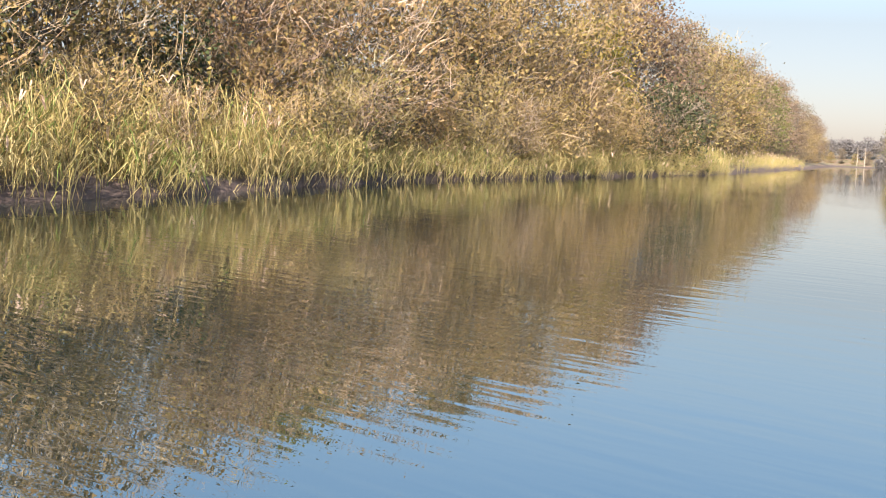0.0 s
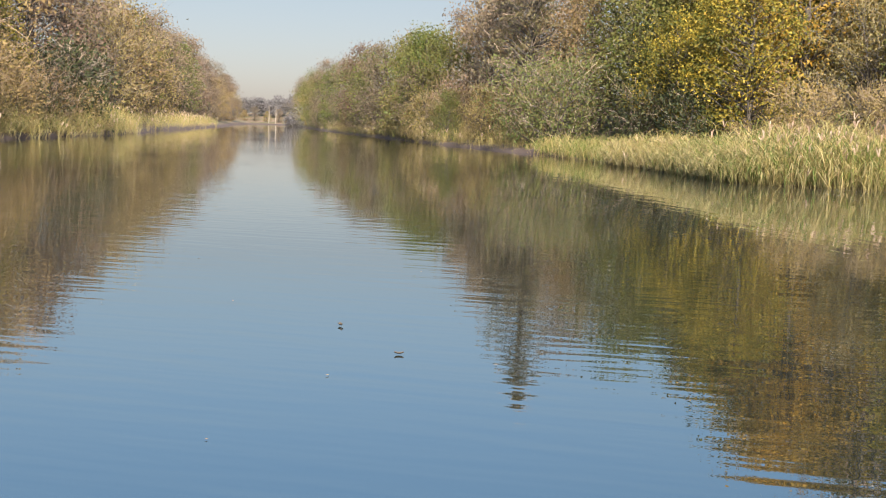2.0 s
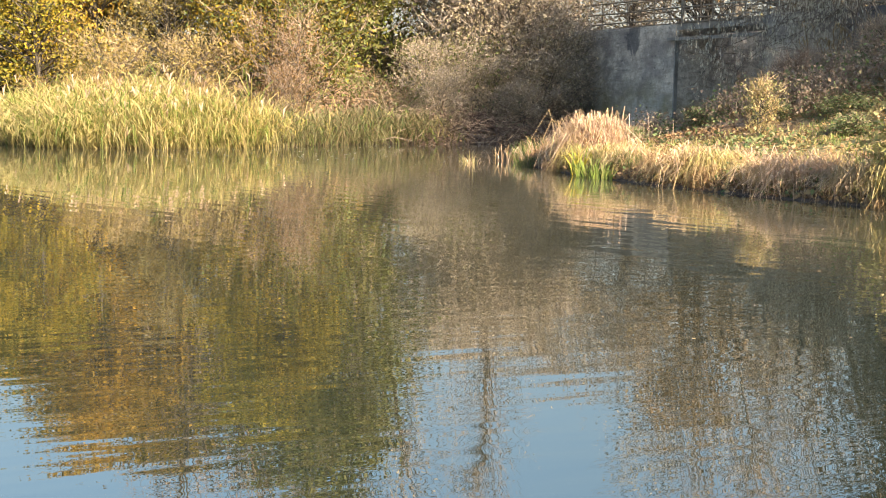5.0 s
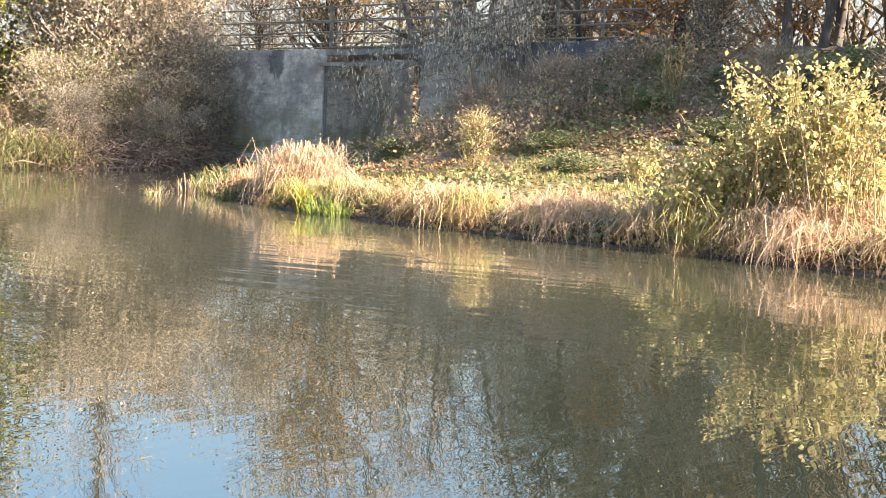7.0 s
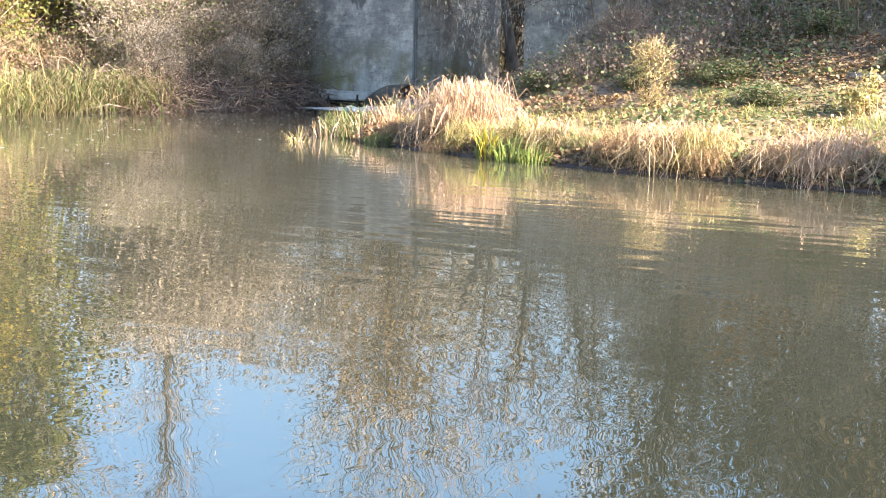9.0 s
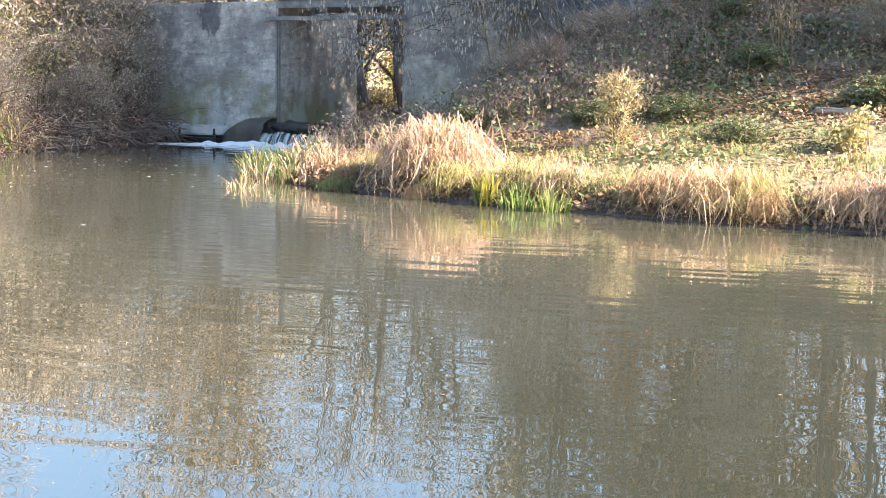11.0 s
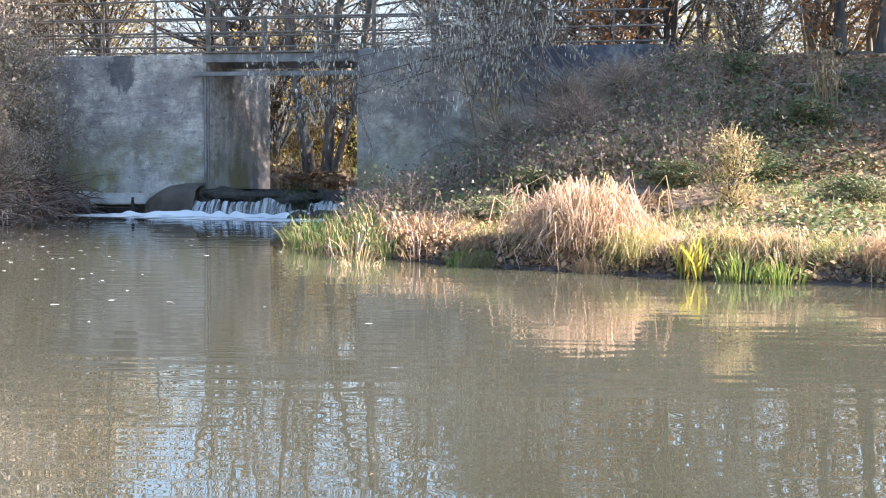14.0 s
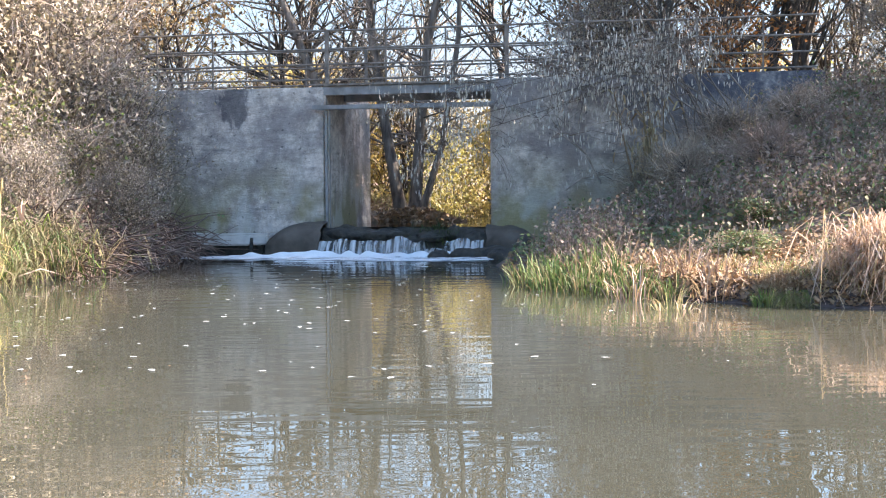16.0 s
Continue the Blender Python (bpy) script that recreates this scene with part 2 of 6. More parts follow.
ALDER = bark_mat("rough brown alder bark", (0.06, 0.045, 0.035), (0.27, 0.215, 0.165), 9.0)
PALEBARK = bark_mat("pale dead wood", (0.15, 0.12, 0.09), (0.34, 0.29, 0.23))
TWIGS = leaf_mat("bare twigs", [(0.19, 0.15, 0.125), (0.30, 0.24, 0.195), (0.24, 0.19, 0.155), (0.40, 0.33, 0.265)], 0.0, 0.8)
BRUSH = leaf_mat("reddish brushwood", [(0.133, 0.086, 0.066), (0.195, 0.136, 0.105), (0.25, 0.195, 0.156), (0.094, 0.062, 0.051)], 0.0, 0.85, tint=False)
SCRUB = leaf_mat("purple brown stems", [(0.24, 0.162, 0.126), (0.348, 0.246, 0.186), (0.288, 0.198, 0.156), (0.432, 0.324, 0.24)], 0.0, 0.85, tint=False)
MOSS = leaf_mat("wet moss", [(0.03, 0.05, 0.015), (0.06, 0.08, 0.025), (0.10, 0.11, 0.04)], 0.2, tint=False)
GREYTWIGS = leaf_mat("grey lilac twigs", [(0.151, 0.121, 0.104), (0.235, 0.193, 0.168), (0.193, 0.156, 0.134), (0.286, 0.244, 0.21)], 0.0, 0.8, tint=False)
TANTWIGS = leaf_mat("tan twigs", [(0.184, 0.136, 0.088), (0.272, 0.211, 0.136), (0.224, 0.17, 0.109), (0.34, 0.272, 0.184)], 0.0, 0.8)
L_YELLOW = leaf_mat("yellow leaves", [(0.487, 0.355, 0.056), (0.365, 0.304, 0.051), (0.203, 0.203, 0.046), (0.528, 0.385, 0.061), (0.112, 0.137, 0.03)], 0.4, patch=0.8, patch_color=(0.07, 0.085, 0.022))
L_AMBER = leaf_mat("amber leaves", [(0.572, 0.341, 0.055), (0.484, 0.319, 0.066), (0.33, 0.253, 0.066), (0.616, 0.396, 0.077), (0.242, 0.176, 0.055)], 0.45, patch=0.5, patch_color=(0.13, 0.12, 0.04))
L_OLIVE = leaf_mat("olive leaves", [(0.075, 0.105, 0.022), (0.12, 0.14, 0.032), (0.045, 0.068, 0.016), (0.171, 0.165, 0.042), (0.09, 0.108, 0.026)], 0.25, patch=0.6, patch_color=(0.14, 0.11, 0.045))
L_SAGE = leaf_mat("dull green leaves", [(0.095, 0.125, 0.032), (0.14, 0.16, 0.05), (0.07, 0.095, 0.025), (0.19, 0.18, 0.06), (0.15, 0.12, 0.05)], 0.3, tint=False)
# dark patches in russet, beige and distant leaves paint shade inside the crowns
L_RUSSET = leaf_mat("russet leaves", [(0.189, 0.122, 0.063), (0.243, 0.162, 0.081), (0.153, 0.104, 0.054), (0.279, 0.189, 0.099), (0.18, 0.14, 0.059)], 0.3, patch=0.6, patch_color=(0.085, 0.07, 0.03))
L_BEIGE = leaf_mat("beige leaves", [(0.292, 0.215, 0.099), (0.232, 0.172, 0.073), (0.335, 0.249, 0.12), (0.189, 0.155, 0.052), (0.249, 0.202, 0.069)], 0.28, patch=0.55, patch_color=(0.12, 0.085, 0.04))
# distance haze is put into this grey leaf colour
L_FAR = leaf_mat("distant woods greyed by haze", [(0.135, 0.125, 0.125), (0.15, 0.138, 0.135), (0.125, 0.115, 0.115), (0.155, 0.142, 0.136)], 0.2, tint=False)
# russet greyed for the distant trees, haze painted into the leaves
L_HAZED = leaf_mat("rosy brown leaves with painted haze", [(0.196, 0.14, 0.106), (0.23, 0.166, 0.123), (0.17, 0.128, 0.098), (0.212, 0.162, 0.102)], 0.3, patch=0.5, patch_color=(0.11, 0.085, 0.06))
L_GOLD = leaf_mat("golden sunlit leaves", [(0.46, 0.36, 0.13), (0.38, 0.30, 0.10), (0.30, 0.27, 0.09), (0.52, 0.42, 0.18)], 0.45)
L_ORANGE = leaf_mat("orange brown leaves", [(0.36, 0.15, 0.05), (0.42, 0.20, 0.07), (0.28, 0.12, 0.05), (0.46, 0.26, 0.10)], 0.4, tint=False)
L_HERB = leaf_mat("fading bush leaves", [(0.452, 0.39, 0.187), (0.296, 0.296, 0.109), (0.546, 0.452, 0.25), (0.218, 0.242, 0.086), (0.39, 0.281, 0.14)], 0.4, tint=False)
L_DARK = leaf_mat("dark green leaves", [(0.028, 0.038, 0.018), (0.042, 0.055, 0.022), (0.06, 0.07, 0.026), (0.022, 0.03, 0.014), (0.09, 0.075, 0.035)], 0.2)
L_GREY = leaf_mat("grey green needles", [(0.07, 0.075, 0.035), (0.12, 0.105, 0.055), (0.09, 0.085, 0.04), (0.15, 0.125, 0.07)], 0.25)
L_PALE = leaf_mat("pale papery leaves", [(0.36, 0.30, 0.24), (0.28, 0.21, 0.15), (0.20, 0.17, 0.09), (0.50, 0.43, 0.35), (0.15, 0.135, 0.07), (0.40, 0.32, 0.22)], 0.3, tint=False)
CATKIN = leaf_mat("pale catkins", [(0.50, 0.46, 0.37), (0.60, 0.56, 0.47), (0.40, 0.36, 0.28)], 0.2, tint=False)
L_LITTER = leaf_mat("fallen leaves", [(0.264, 0.152, 0.08), (0.328, 0.208, 0.112), (0.2, 0.12, 0.072), (0.384, 0.264, 0.144), (0.168, 0.112, 0.076)], 0.1, tint=False)
L_BRAMBLE = leaf_mat("withered bramble leaves", [(0.233, 0.156, 0.125), (0.286, 0.208, 0.164), (0.181, 0.134, 0.103), (0.346, 0.268, 0.208), (0.146, 0.138, 0.078)], 0.3, tint=False)
L_IVY = leaf_mat("ivy and nettle leaves", [(0.089, 0.133, 0.057), (0.127, 0.177, 0.069), (0.177, 0.216, 0.089), (0.108, 0.14, 0.069), (0.216, 0.209, 0.101), (0.253, 0.177, 0.113)], 0.22, tint=False)
G_STRAW = leaf_mat("straw reed", [(0.44, 0.34, 0.155), (0.36, 0.27, 0.11), (0.50, 0.395, 0.20), (0.28, 0.235, 0.08), (0.27, 0.18, 0.09), (0.46, 0.36, 0.13)], 0.3, patch=0.35, patch_color=(0.24, 0.23, 0.07), tint=False)
G_GREEN = leaf_mat("green reed", [(0.10, 0.16, 0.03), (0.17, 0.22, 0.045), (0.07, 0.13, 0.03), (0.26, 0.27, 0.08), (0.38, 0.33, 0.14)], 0.35, tint=False)
G_DEAD = leaf_mat("withered bank grass", [(0.34, 0.27, 0.13), (0.43, 0.36, 0.18), (0.24, 0.18, 0.09), (0.48, 0.41, 0.21), (0.33, 0.30, 0.11)], 0.3, patch=0.25, patch_color=(0.27, 0.24, 0.07), tint=False)
G_TAN = leaf_mat("tan withered grass", [(0.46, 0.33, 0.19), (0.36, 0.25, 0.14), (0.54, 0.41, 0.25), (0.27, 0.18, 0.10), (0.42, 0.34, 0.17)], 0.3, tint=False)
G_RUST = leaf_mat("rust brown withered grass", [(0.30, 0.18, 0.10), (0.38, 0.25, 0.14), (0.22, 0.13, 0.08), (0.44, 0.32, 0.18)], 0.3, tint=False)
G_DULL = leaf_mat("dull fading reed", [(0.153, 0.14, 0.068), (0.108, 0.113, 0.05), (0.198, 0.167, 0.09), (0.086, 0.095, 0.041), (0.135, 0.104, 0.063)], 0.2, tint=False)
G_REED = leaf_mat("fresh sedge", [(0.07, 0.125, 0.035), (0.11, 0.165, 0.048), (0.15, 0.19, 0.06), (0.055, 0.10, 0.03), (0.24, 0.20, 0.10)], 0.3, tint=False)
G_SEDGE = leaf_mat("sedge blades", [(0.055, 0.09, 0.03), (0.08, 0.115, 0.038), (0.13, 0.125, 0.055), (0.17, 0.12, 0.07), (0.24, 0.18, 0.10)], 0.3, tint=False)
G_PINK = leaf_mat("pink straw plumes", [(0.58, 0.42, 0.31), (0.48, 0.33, 0.24), (0.66, 0.50, 0.38), (0.40, 0.27, 0.19)], 0.4, tint=False)
G_LIME = leaf_mat("bright green blades", [(0.11, 0.17, 0.045), (0.17, 0.22, 0.06), (0.08, 0.125, 0.035), (0.26, 0.26, 0.09)], 0.35, tint=False)
G_YELLOW = leaf_mat("yellow iris blades", [(0.50, 0.38, 0.05), (0.42, 0.36, 0.06), (0.55, 0.42, 0.08)], 0.4, tint=False)

# ---- mesh helpers ----


def quad_mesh(name, chunks, mats, smooth=False):
    """One mesh from chunks of (vertices, quads, material slot)."""
    vs, fs, mi, ns, k = [], [], [], [], 0
    for v, f, i in chunks:
        vs.append(np.asarray(v, np.float32).reshape(-1, 3))
        q = np.asarray(f, np.int32)
        q = q.reshape(-1, q.shape[-1]) + k
        fs.append(q.ravel())
        ns.append(np.full(len(q), q.shape[1], np.int32))
        mi.append(np.full(len(q), i, np.int32))
        k += len(vs[-1])
    v, f, mi, ns = np.concatenate(vs), np.concatenate(fs), np.concatenate(mi), np.concatenate(ns)
    me = bpy.data.meshes.new(name)
    me.vertices.add(len(v))
    me.vertices.foreach_set("co", v.ravel())
    me.loops.add(f.size)
    me.loops.foreach_set("vertex_index", f)
    me.polygons.add(len(ns))
    me.polygons.foreach_set("loop_start", np.concatenate([[0], np.cumsum(ns)[:-1]]).astype(np.int32))
    me.polygons.foreach_set("material_index", mi)
    me.polygons.foreach_set("use_smooth", np.full(len(ns), smooth))
    for m in mats:
        me.materials.append(m)
    me.update(calc_edges=True)
    return me


def strips(pts, width, side):
    """Ribbons along pts (n, k, 3), of the given widths (n, k), spread along side (n, 3)."""
    n, k = pts.shape[:2]
    off = side[:, None] * (np.broadcast_to(width, (n, k)) / 2)[..., None]
    v = np.stack([pts - off, pts + off], 2).reshape(-1, 3)
    i = (np.arange(n) * 2 * k)[:, None] + 2 * np.arange(k - 1)
    return v, np.stack([i, i + 1, i + 3, i + 2], -1).reshape(-1, 4)


def unit(v):
    return v / np.maximum(np.linalg.norm(v, axis=-1, keepdims=True), 1e-9)


def blades(rng, base, length, lean, width, droop=0.3, az=None, fine=True):
    """Grass blades from base (n, 3): arched ribbons that lean and droop."""
    n = len(base)
    az = rng.uniform(0, 2 * np.pi, n) if az is None else az
    out = np.stack([np.cos(az), np.sin(az), 0 * az], -1)
    lean, length = np.broadcast_to(lean, n)[:, None], np.broadcast_to(length, n)[:, None]
    up = np.array([0, 0, 1.0])
    p1 = base + length * 0.5 * (up * np.cos(lean * 0.6) + out * np.sin(lean * 0.6))
    p2 = p1 + length * 0.32 * (up * np.cos(lean * 1.3) + out * np.sin(lean * 1.3))
    a3 = lean * 1.6 + droop * rng.uniform(0.3, 2.2, (n, 1))
    p3 = p2 + length * 0.25 * (up * np.cos(a3) + out * np.sin(a3))
    tw = az + np.pi / 2 + rng.normal(0, 0.7, n)
    side = np.stack([np.cos(tw), np.sin(tw), 0 * tw], -1)
    w = np.broadcast_to(width, n)[:, None] * np.array([0.7, 1.0, 0.75, 0.08])
    if not fine:
        return strips(np.stack([base, (p1 + p2) / 2, p3], 1), w[:, [0, 1, 3]], side)
    return strips(np.stack([base, p1, p2, p3], 1), w, side)


def diamonds(rng, c, size, flat=0.0):
    """Leaves at c (n, 3): diamond quads, turned every way; flat near 1 lays them level."""
    n = len(c)
    a = unit(rng.normal(size=(n, 3)) * (1, 1, 1 - flat))
    b = unit(np.cross(a, unit(rng.normal(size=(n, 3)) * (1 - flat, 1 - flat, 1) + (0, 0, flat))))
    s = np.broadcast_to(size, n)[:, None]
    v = np.stack([c - a * s * 0.6, c + b * s * 0.38, c + a * s * 0.6, c - b * s * 0.38], 1).reshape(-1, 3)
    return v, np.arange(4 * n).reshape(-1, 4)


def leaflets(rng, c, size):
    """Small crown leaves at c (n, 3): one bent-free triangle each, turned every way."""
    n = len(c)
    a = unit(rng.normal(size=(n, 3)))
    b = unit(np.cross(a, rng.normal(size=(n, 3))))
    s = np.broadcast_to(size, n)[:, None]
    v = np.stack([c - a * s * 0.5 - b * s * 0.42, c - a * s * 0.45 + b * s * 0.42, c + a * s * 0.75], 1).reshape(-1, 3)
    return v, np.arange(3 * n).reshape(-1, 3)


def tube(pts, radii, sides=5):
    pts, radii = np.asarray(pts, float), np.asarray(radii, float)
    k = len(pts)
    t = unit(np.gradient(pts, axis=0))
    ref = np.where(np.abs(t[:, 2:3]) > 0.9, [[1.0, 0, 0]], [[0, 0, 1.0]])
    a = unit(np.cross(t, ref))
    b = np.cross(t, a)
    ang = np.linspace(0, 2 * np.pi, sides, endpoint=False)
    v = pts[:, None] + radii[:, None, None] * (a[:, None] * np.cos(ang)[None, :, None] + b[:, None] * np.sin(ang)[None, :, None])
    i, j = np.meshgrid(np.arange(k - 1), np.arange(sides), indexing="ij")
    j2 = (j + 1) % sides
    f = np.stack([i * sides + j, i * sides + j2, (i + 1) * sides + j2, (i + 1) * sides + j], -1).reshape(-1, 4)
    return v.reshape(-1, 3), f


def join_chunks(list_of, slot):
    return [(v, f, slot) for v, f in list_of]


def thing(name, mesh, label, category, group="", kind="", at=(0, 0, 0), turn=0.0, s=1.0):
    ob = new(name, mesh)
    ob.matrix_basis = pose(*at, 0, 0, turn) @ Matrix.Scale(s, 4)
    return tagged(ob, label, category, group, kind)


def part(name, mesh, parent, label="", at=None):
    ob = new(name, mesh)
    ob.parent = parent
    if at is not None:
        ob.matrix_basis = at
    if label:
        tagged(ob, label)
    return ob


def block(name, lo, hi, mat, bevel=0.02, rough=0.0, cuts=0, seed=0):
    """A bevelled block between two corners, its faces a little uneven where asked."""
    bm = bmesh.new()
    bmesh.ops.create_cube(bm, size=1.0)
    lo, hi = Vector(lo), Vector(hi)
    for v in bm.verts:
        v.co = Vector((lo[i] + (v.co[i] + 0.5) * (hi[i] - lo[i]) for i in range(3)))
    if bevel:
        bmesh.ops.bevel(bm, geom=bm.edges[:], offset=bevel, segments=2, affect="EDGES")
    if cuts:
        bmesh.ops.subdivide_edges(bm, edges=[e for e in bm.edges if e.calc_length() > 0.25], cuts=cuts, use_grid_fill=True)
        for v in bm.verts:
            q = v.co * 1.7 + Vector((seed, seed * 2, 0))
            v.co += Vector((noise.noise(q), noise.noise(q + Vector((9, 0, 0))), noise.noise(q + Vector((0, 9, 0))))) * rough
    me = bpy.data.meshes.new(name)
    bm.to_mesh(me)
    bm.free()
    me.materials.append(mat)
    return me


# ---- ground, water ----
LEFT = [(60, -30), (28, -32.2), (18.8, -33.3), (12.8, -34.9), (7.2, -36.6), (1.5, -38.4), (-5, -39.2), (-15.5, -40.6), (-28, -42.4), (-36, -43.2), (-57, -48), (-77, -51.7), (-119, -61), (-156, -69), (-255, -91)]
RIGHT = [(-256, -81), (-186, -65), (-113, -46), (-78, -36), (-57, -30.3), (-44.2, -26.6), (-35.4, -23.7), (-28.8, -21.6), (-22.5, -18.9), (-12.7, -17.0), (-6.3, -15.6), (-1.6, -15.1), (-0.4, -13.0), (-0.8, -11.2), (-1.3, -10.2), (-1.9, -9.1), (-2.2, -8.0), (-2.0, -7.0), (-1.6, -6.2), (-1.7, -4.6), (-1.9, -3.4), (-2.0, -2.2), (-2.2, -1.0), (-2.3, 1.0)]
BENCH = [(3.6, 1.0), (3.5, -3.0), (4.1, -5.4), (4.6, -6.5), (5.4, -7.7), (6.2, -8.7), (7.2, -9.15), (8.1, -9.4), (9.2, -9.75), (11, -10.0), (12.4, -10.1), (13.9, -10.0), (15, -9.9), (16.4, -10.0), (20, -10.6), (30, -11.5), (60, -12)]
SHORE = np.array(LEFT + RIGHT + BENCH, float)


def shore_distance(x, y):
    """Metres inland of the waterline; negative over water."""
    x, y = np.asarray(x, float), np.asarray(y, float)
    best, inside = np.full(x.shape, 1e9), np.zeros(x.shape, bool)
    for (ax, ay), (bx, by) in zip(SHORE, np.roll(SHORE, -1, 0)):
        dx, dy = bx - ax, by - ay
        t = np.clip(((x - ax) * dx + (y - ay) * dy) / (dx * dx + dy * dy), 0, 1)
        best = np.minimum(best, np.hypot(x - ax - t * dx, y - ay - t * dy))
        if dy:
            inside ^= ((ay > y) != (by > y)) & (x < dx * (y - ay) / dy + ax)
    return np.where(inside, -best, best)


def ease(a, b, x):
    t = np.clip((x - a) / (b - a), 0, 1)
    return t * t * (3 - 2 * t)


def wobble(x, y):
    return 0.5 * np.sin(x * 1.31 + 0.7 * np.sin(y * 1.7)) * np.sin(y * 1.57 + 0.9 * np.sin(x * 0.9)) + 0.5 * np.sin(x * 0.47 + y * 0.31) * np.sin(y * 0.53 - x * 0.21)


def middle(x):
    """The canal's middle line."""
    return -26.5 + 0.225 * np.minimum(x, 0)


def ground_z(x, y):
    x, y = np.asarray(x, float), np.asarray(y, float)
    d = shore_distance(x, y)
    left = (y < middle(x)).astype(float)
    bed = np.maximum(-1.3, d * 0.8)
    step = 0.22 * ease(0.0, 0.3, d)
    bank_l = step + 0.10 * np.clip(d, 0, 3) + 2.2 * ease(3, 15, d)
    bank_r = 0.6 * step + 0.05 * np.clip(d, 0, 4) + 2.9 * ease(3.0, 11.0, d)
    # bench and slope beside the weir
    bench = 0.15 * ease(0.0, 0.35, d) + 0.12 * np.clip(d, 0, 3.2)
    crest = 0.28 + 2.52 * ease(4.6, 9.2, x)
    slope = bench + (crest - bench) * np.clip((y + 6.6) / 6.2, 0, 1) ** 1.15 * ease(0.3, 2.0, d)
    z = np.where(left > 0.5, bank_l, np.where(x > 3, slope, bank_r))
    # crown of the dam behind the wall, then low ground upstream
    back = np.where(y > 0.1, 2.97 - 2.25 * ease(3.3, 3.5, y) * ease(7.5, 5.0, np.abs(x - 1.5)) - 2.1 * ease(3.6, 9.0, y) * (1 - ease(7.5, 5.0, np.abs(x - 1.5))) + 0.03 * np.clip(y - 9, 0, 60), z)
    z = np.where((y > 0.1) & (x > -12), back, z)
    z = np.where((y > 0.1) & (x <= -12), np.maximum(z, 2.8 - 1.5 * ease(6, 14, y)), z)
    z = np.where(d < 0, bed, z + 0.07 * wobble(x * 1.3, y * 1.3) * ease(0.2, 1.5, d))
    slot = (x > -0.4) & (x < 3.4) & (y > -0.2) & (y < 3.6)
    z = np.where(slot, -0.6, z)
    mid = 1.9 - 0.10 * (y - 3)
    return np.where((y >= 3.4) & (y < 40), z - (z - 0.1) * ease(2.1, 1.3, np.abs(x - mid)), z)


def axis(*spans):
    out = [np.arange(a, b, s) for a, b, s in spans]
    return np.unique(np.round(np.concatenate(out + [np.array([spans[-1][1]])]), 3))


gx = axis((-2500, -400, 300), (-400, -140, 20), (-140, -40, 4), (-40, -13, 1.2), (-13, 20, 0.35), (20, 40, 1.2), (40, 100, 8), (100, 2500, 300))
gy = axis((-2500, -200, 300), (-200, -70, 15), (-70, -50, 2.0), (-50, -32, 0.7), (-32, -16, 1.0), (-16, 9.1, 0.35), (9.1, 30, 1.5), (30, 120, 10), (120, 2500, 300))
GX, GY = np.meshgrid(gx, gy, indexing="ij")
gv = np.stack([GX, GY, ground_z(GX, GY)], -1).reshape(-1, 3)
ii, jj = np.meshgrid(np.arange(len(gx) - 1), np.arange(len(gy) - 1), indexing="ij")
n_y = len(gy)
gf = np.stack([ii * n_y + jj, (ii + 1) * n_y + jj, (ii + 1) * n_y + jj + 1, ii * n_y + jj + 1], -1).reshape(-1, 4)
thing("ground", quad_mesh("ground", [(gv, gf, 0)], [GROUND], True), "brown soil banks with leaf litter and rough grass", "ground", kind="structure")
thing("water", quad_mesh("water", [([(-400, -90, 0), (90, -90, 0), (90, 1.2, 0), (-400, 1.2, 0)], [(0, 1, 2, 3)], 0)], [WATER]), "calm murky green canal water with light ripples", "water", kind="structure")
thing("upper_water", quad_mesh("upper_water", [([(0.02, 0.1, 0.50), (2.98, 0.1, 0.50), (2.98, 3.4, 0.50), (0.02, 3.4, 0.50), (6.0, 34, 0.50), (-8.0, 34, 0.50)], [(0, 1, 2, 3), (3, 2, 4, 5)], 0)], [POOL]), "shallow stream water above the weir sill", "water", kind="structure")

# ---- weir ----


def empty_thing(name, label, category, at=(0, 0, 0), turn=0.0, s=1.0, group="", kind=""):
    return thing(name, None, label, category, group, kind, at, turn, s)


thing("wall_1", block("wall_1", (-6.6, 0.0, -0.8), (0.0, 3.35, 3.04), CONCRETE, 0.035, 0.012, 7), "stained grey concrete weir wall with dark runs", "wall", kind="structure")
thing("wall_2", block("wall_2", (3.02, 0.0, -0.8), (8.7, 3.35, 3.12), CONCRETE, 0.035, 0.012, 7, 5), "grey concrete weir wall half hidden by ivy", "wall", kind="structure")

deck = empty_thing("footbridge", "narrow steel footbridge deck across the weir opening", "bridge", (1.5, 0, 2.77))


def deck_part(name, lo, hi, mat, label=""):
    lo2, hi2 = [a - b for a, b in zip(lo, (1.5, 0, 3.0))], [a - b for a, b in zip(hi, (1.5, 0, 3.0))]
    return part(name, block(name, lo2, hi2, mat, 0.006), deck, label)


deck_part("front_girder", (-0.05, 0.02, 3.12), (3.1, 0.10, 3.28), STEEL, "pale weathered steel channel girder")
deck_part("back_girder", (-0.05, 1.30, 3.10), (3.1, 1.40, 3.28), STEEL)
for k in range(13):
    deck_part("deck_plank", (-0.02 + k * 0.235, -0.03, 3.285), (0.205 + k * 0.235, 1.45, 3.325), RUST)
thing("gate_beam", block("gate_beam", (-0.20, -0.16, 2.62), (3.14, -0.05, 2.70), STEEL, 0.008), "pale steel beam across the weir opening", "beam")
guide = empty_thing("sluice_guide", "grey steel slot for a sluice gate on the pier", "gate guide", (0.04, -0.03, 0.46))
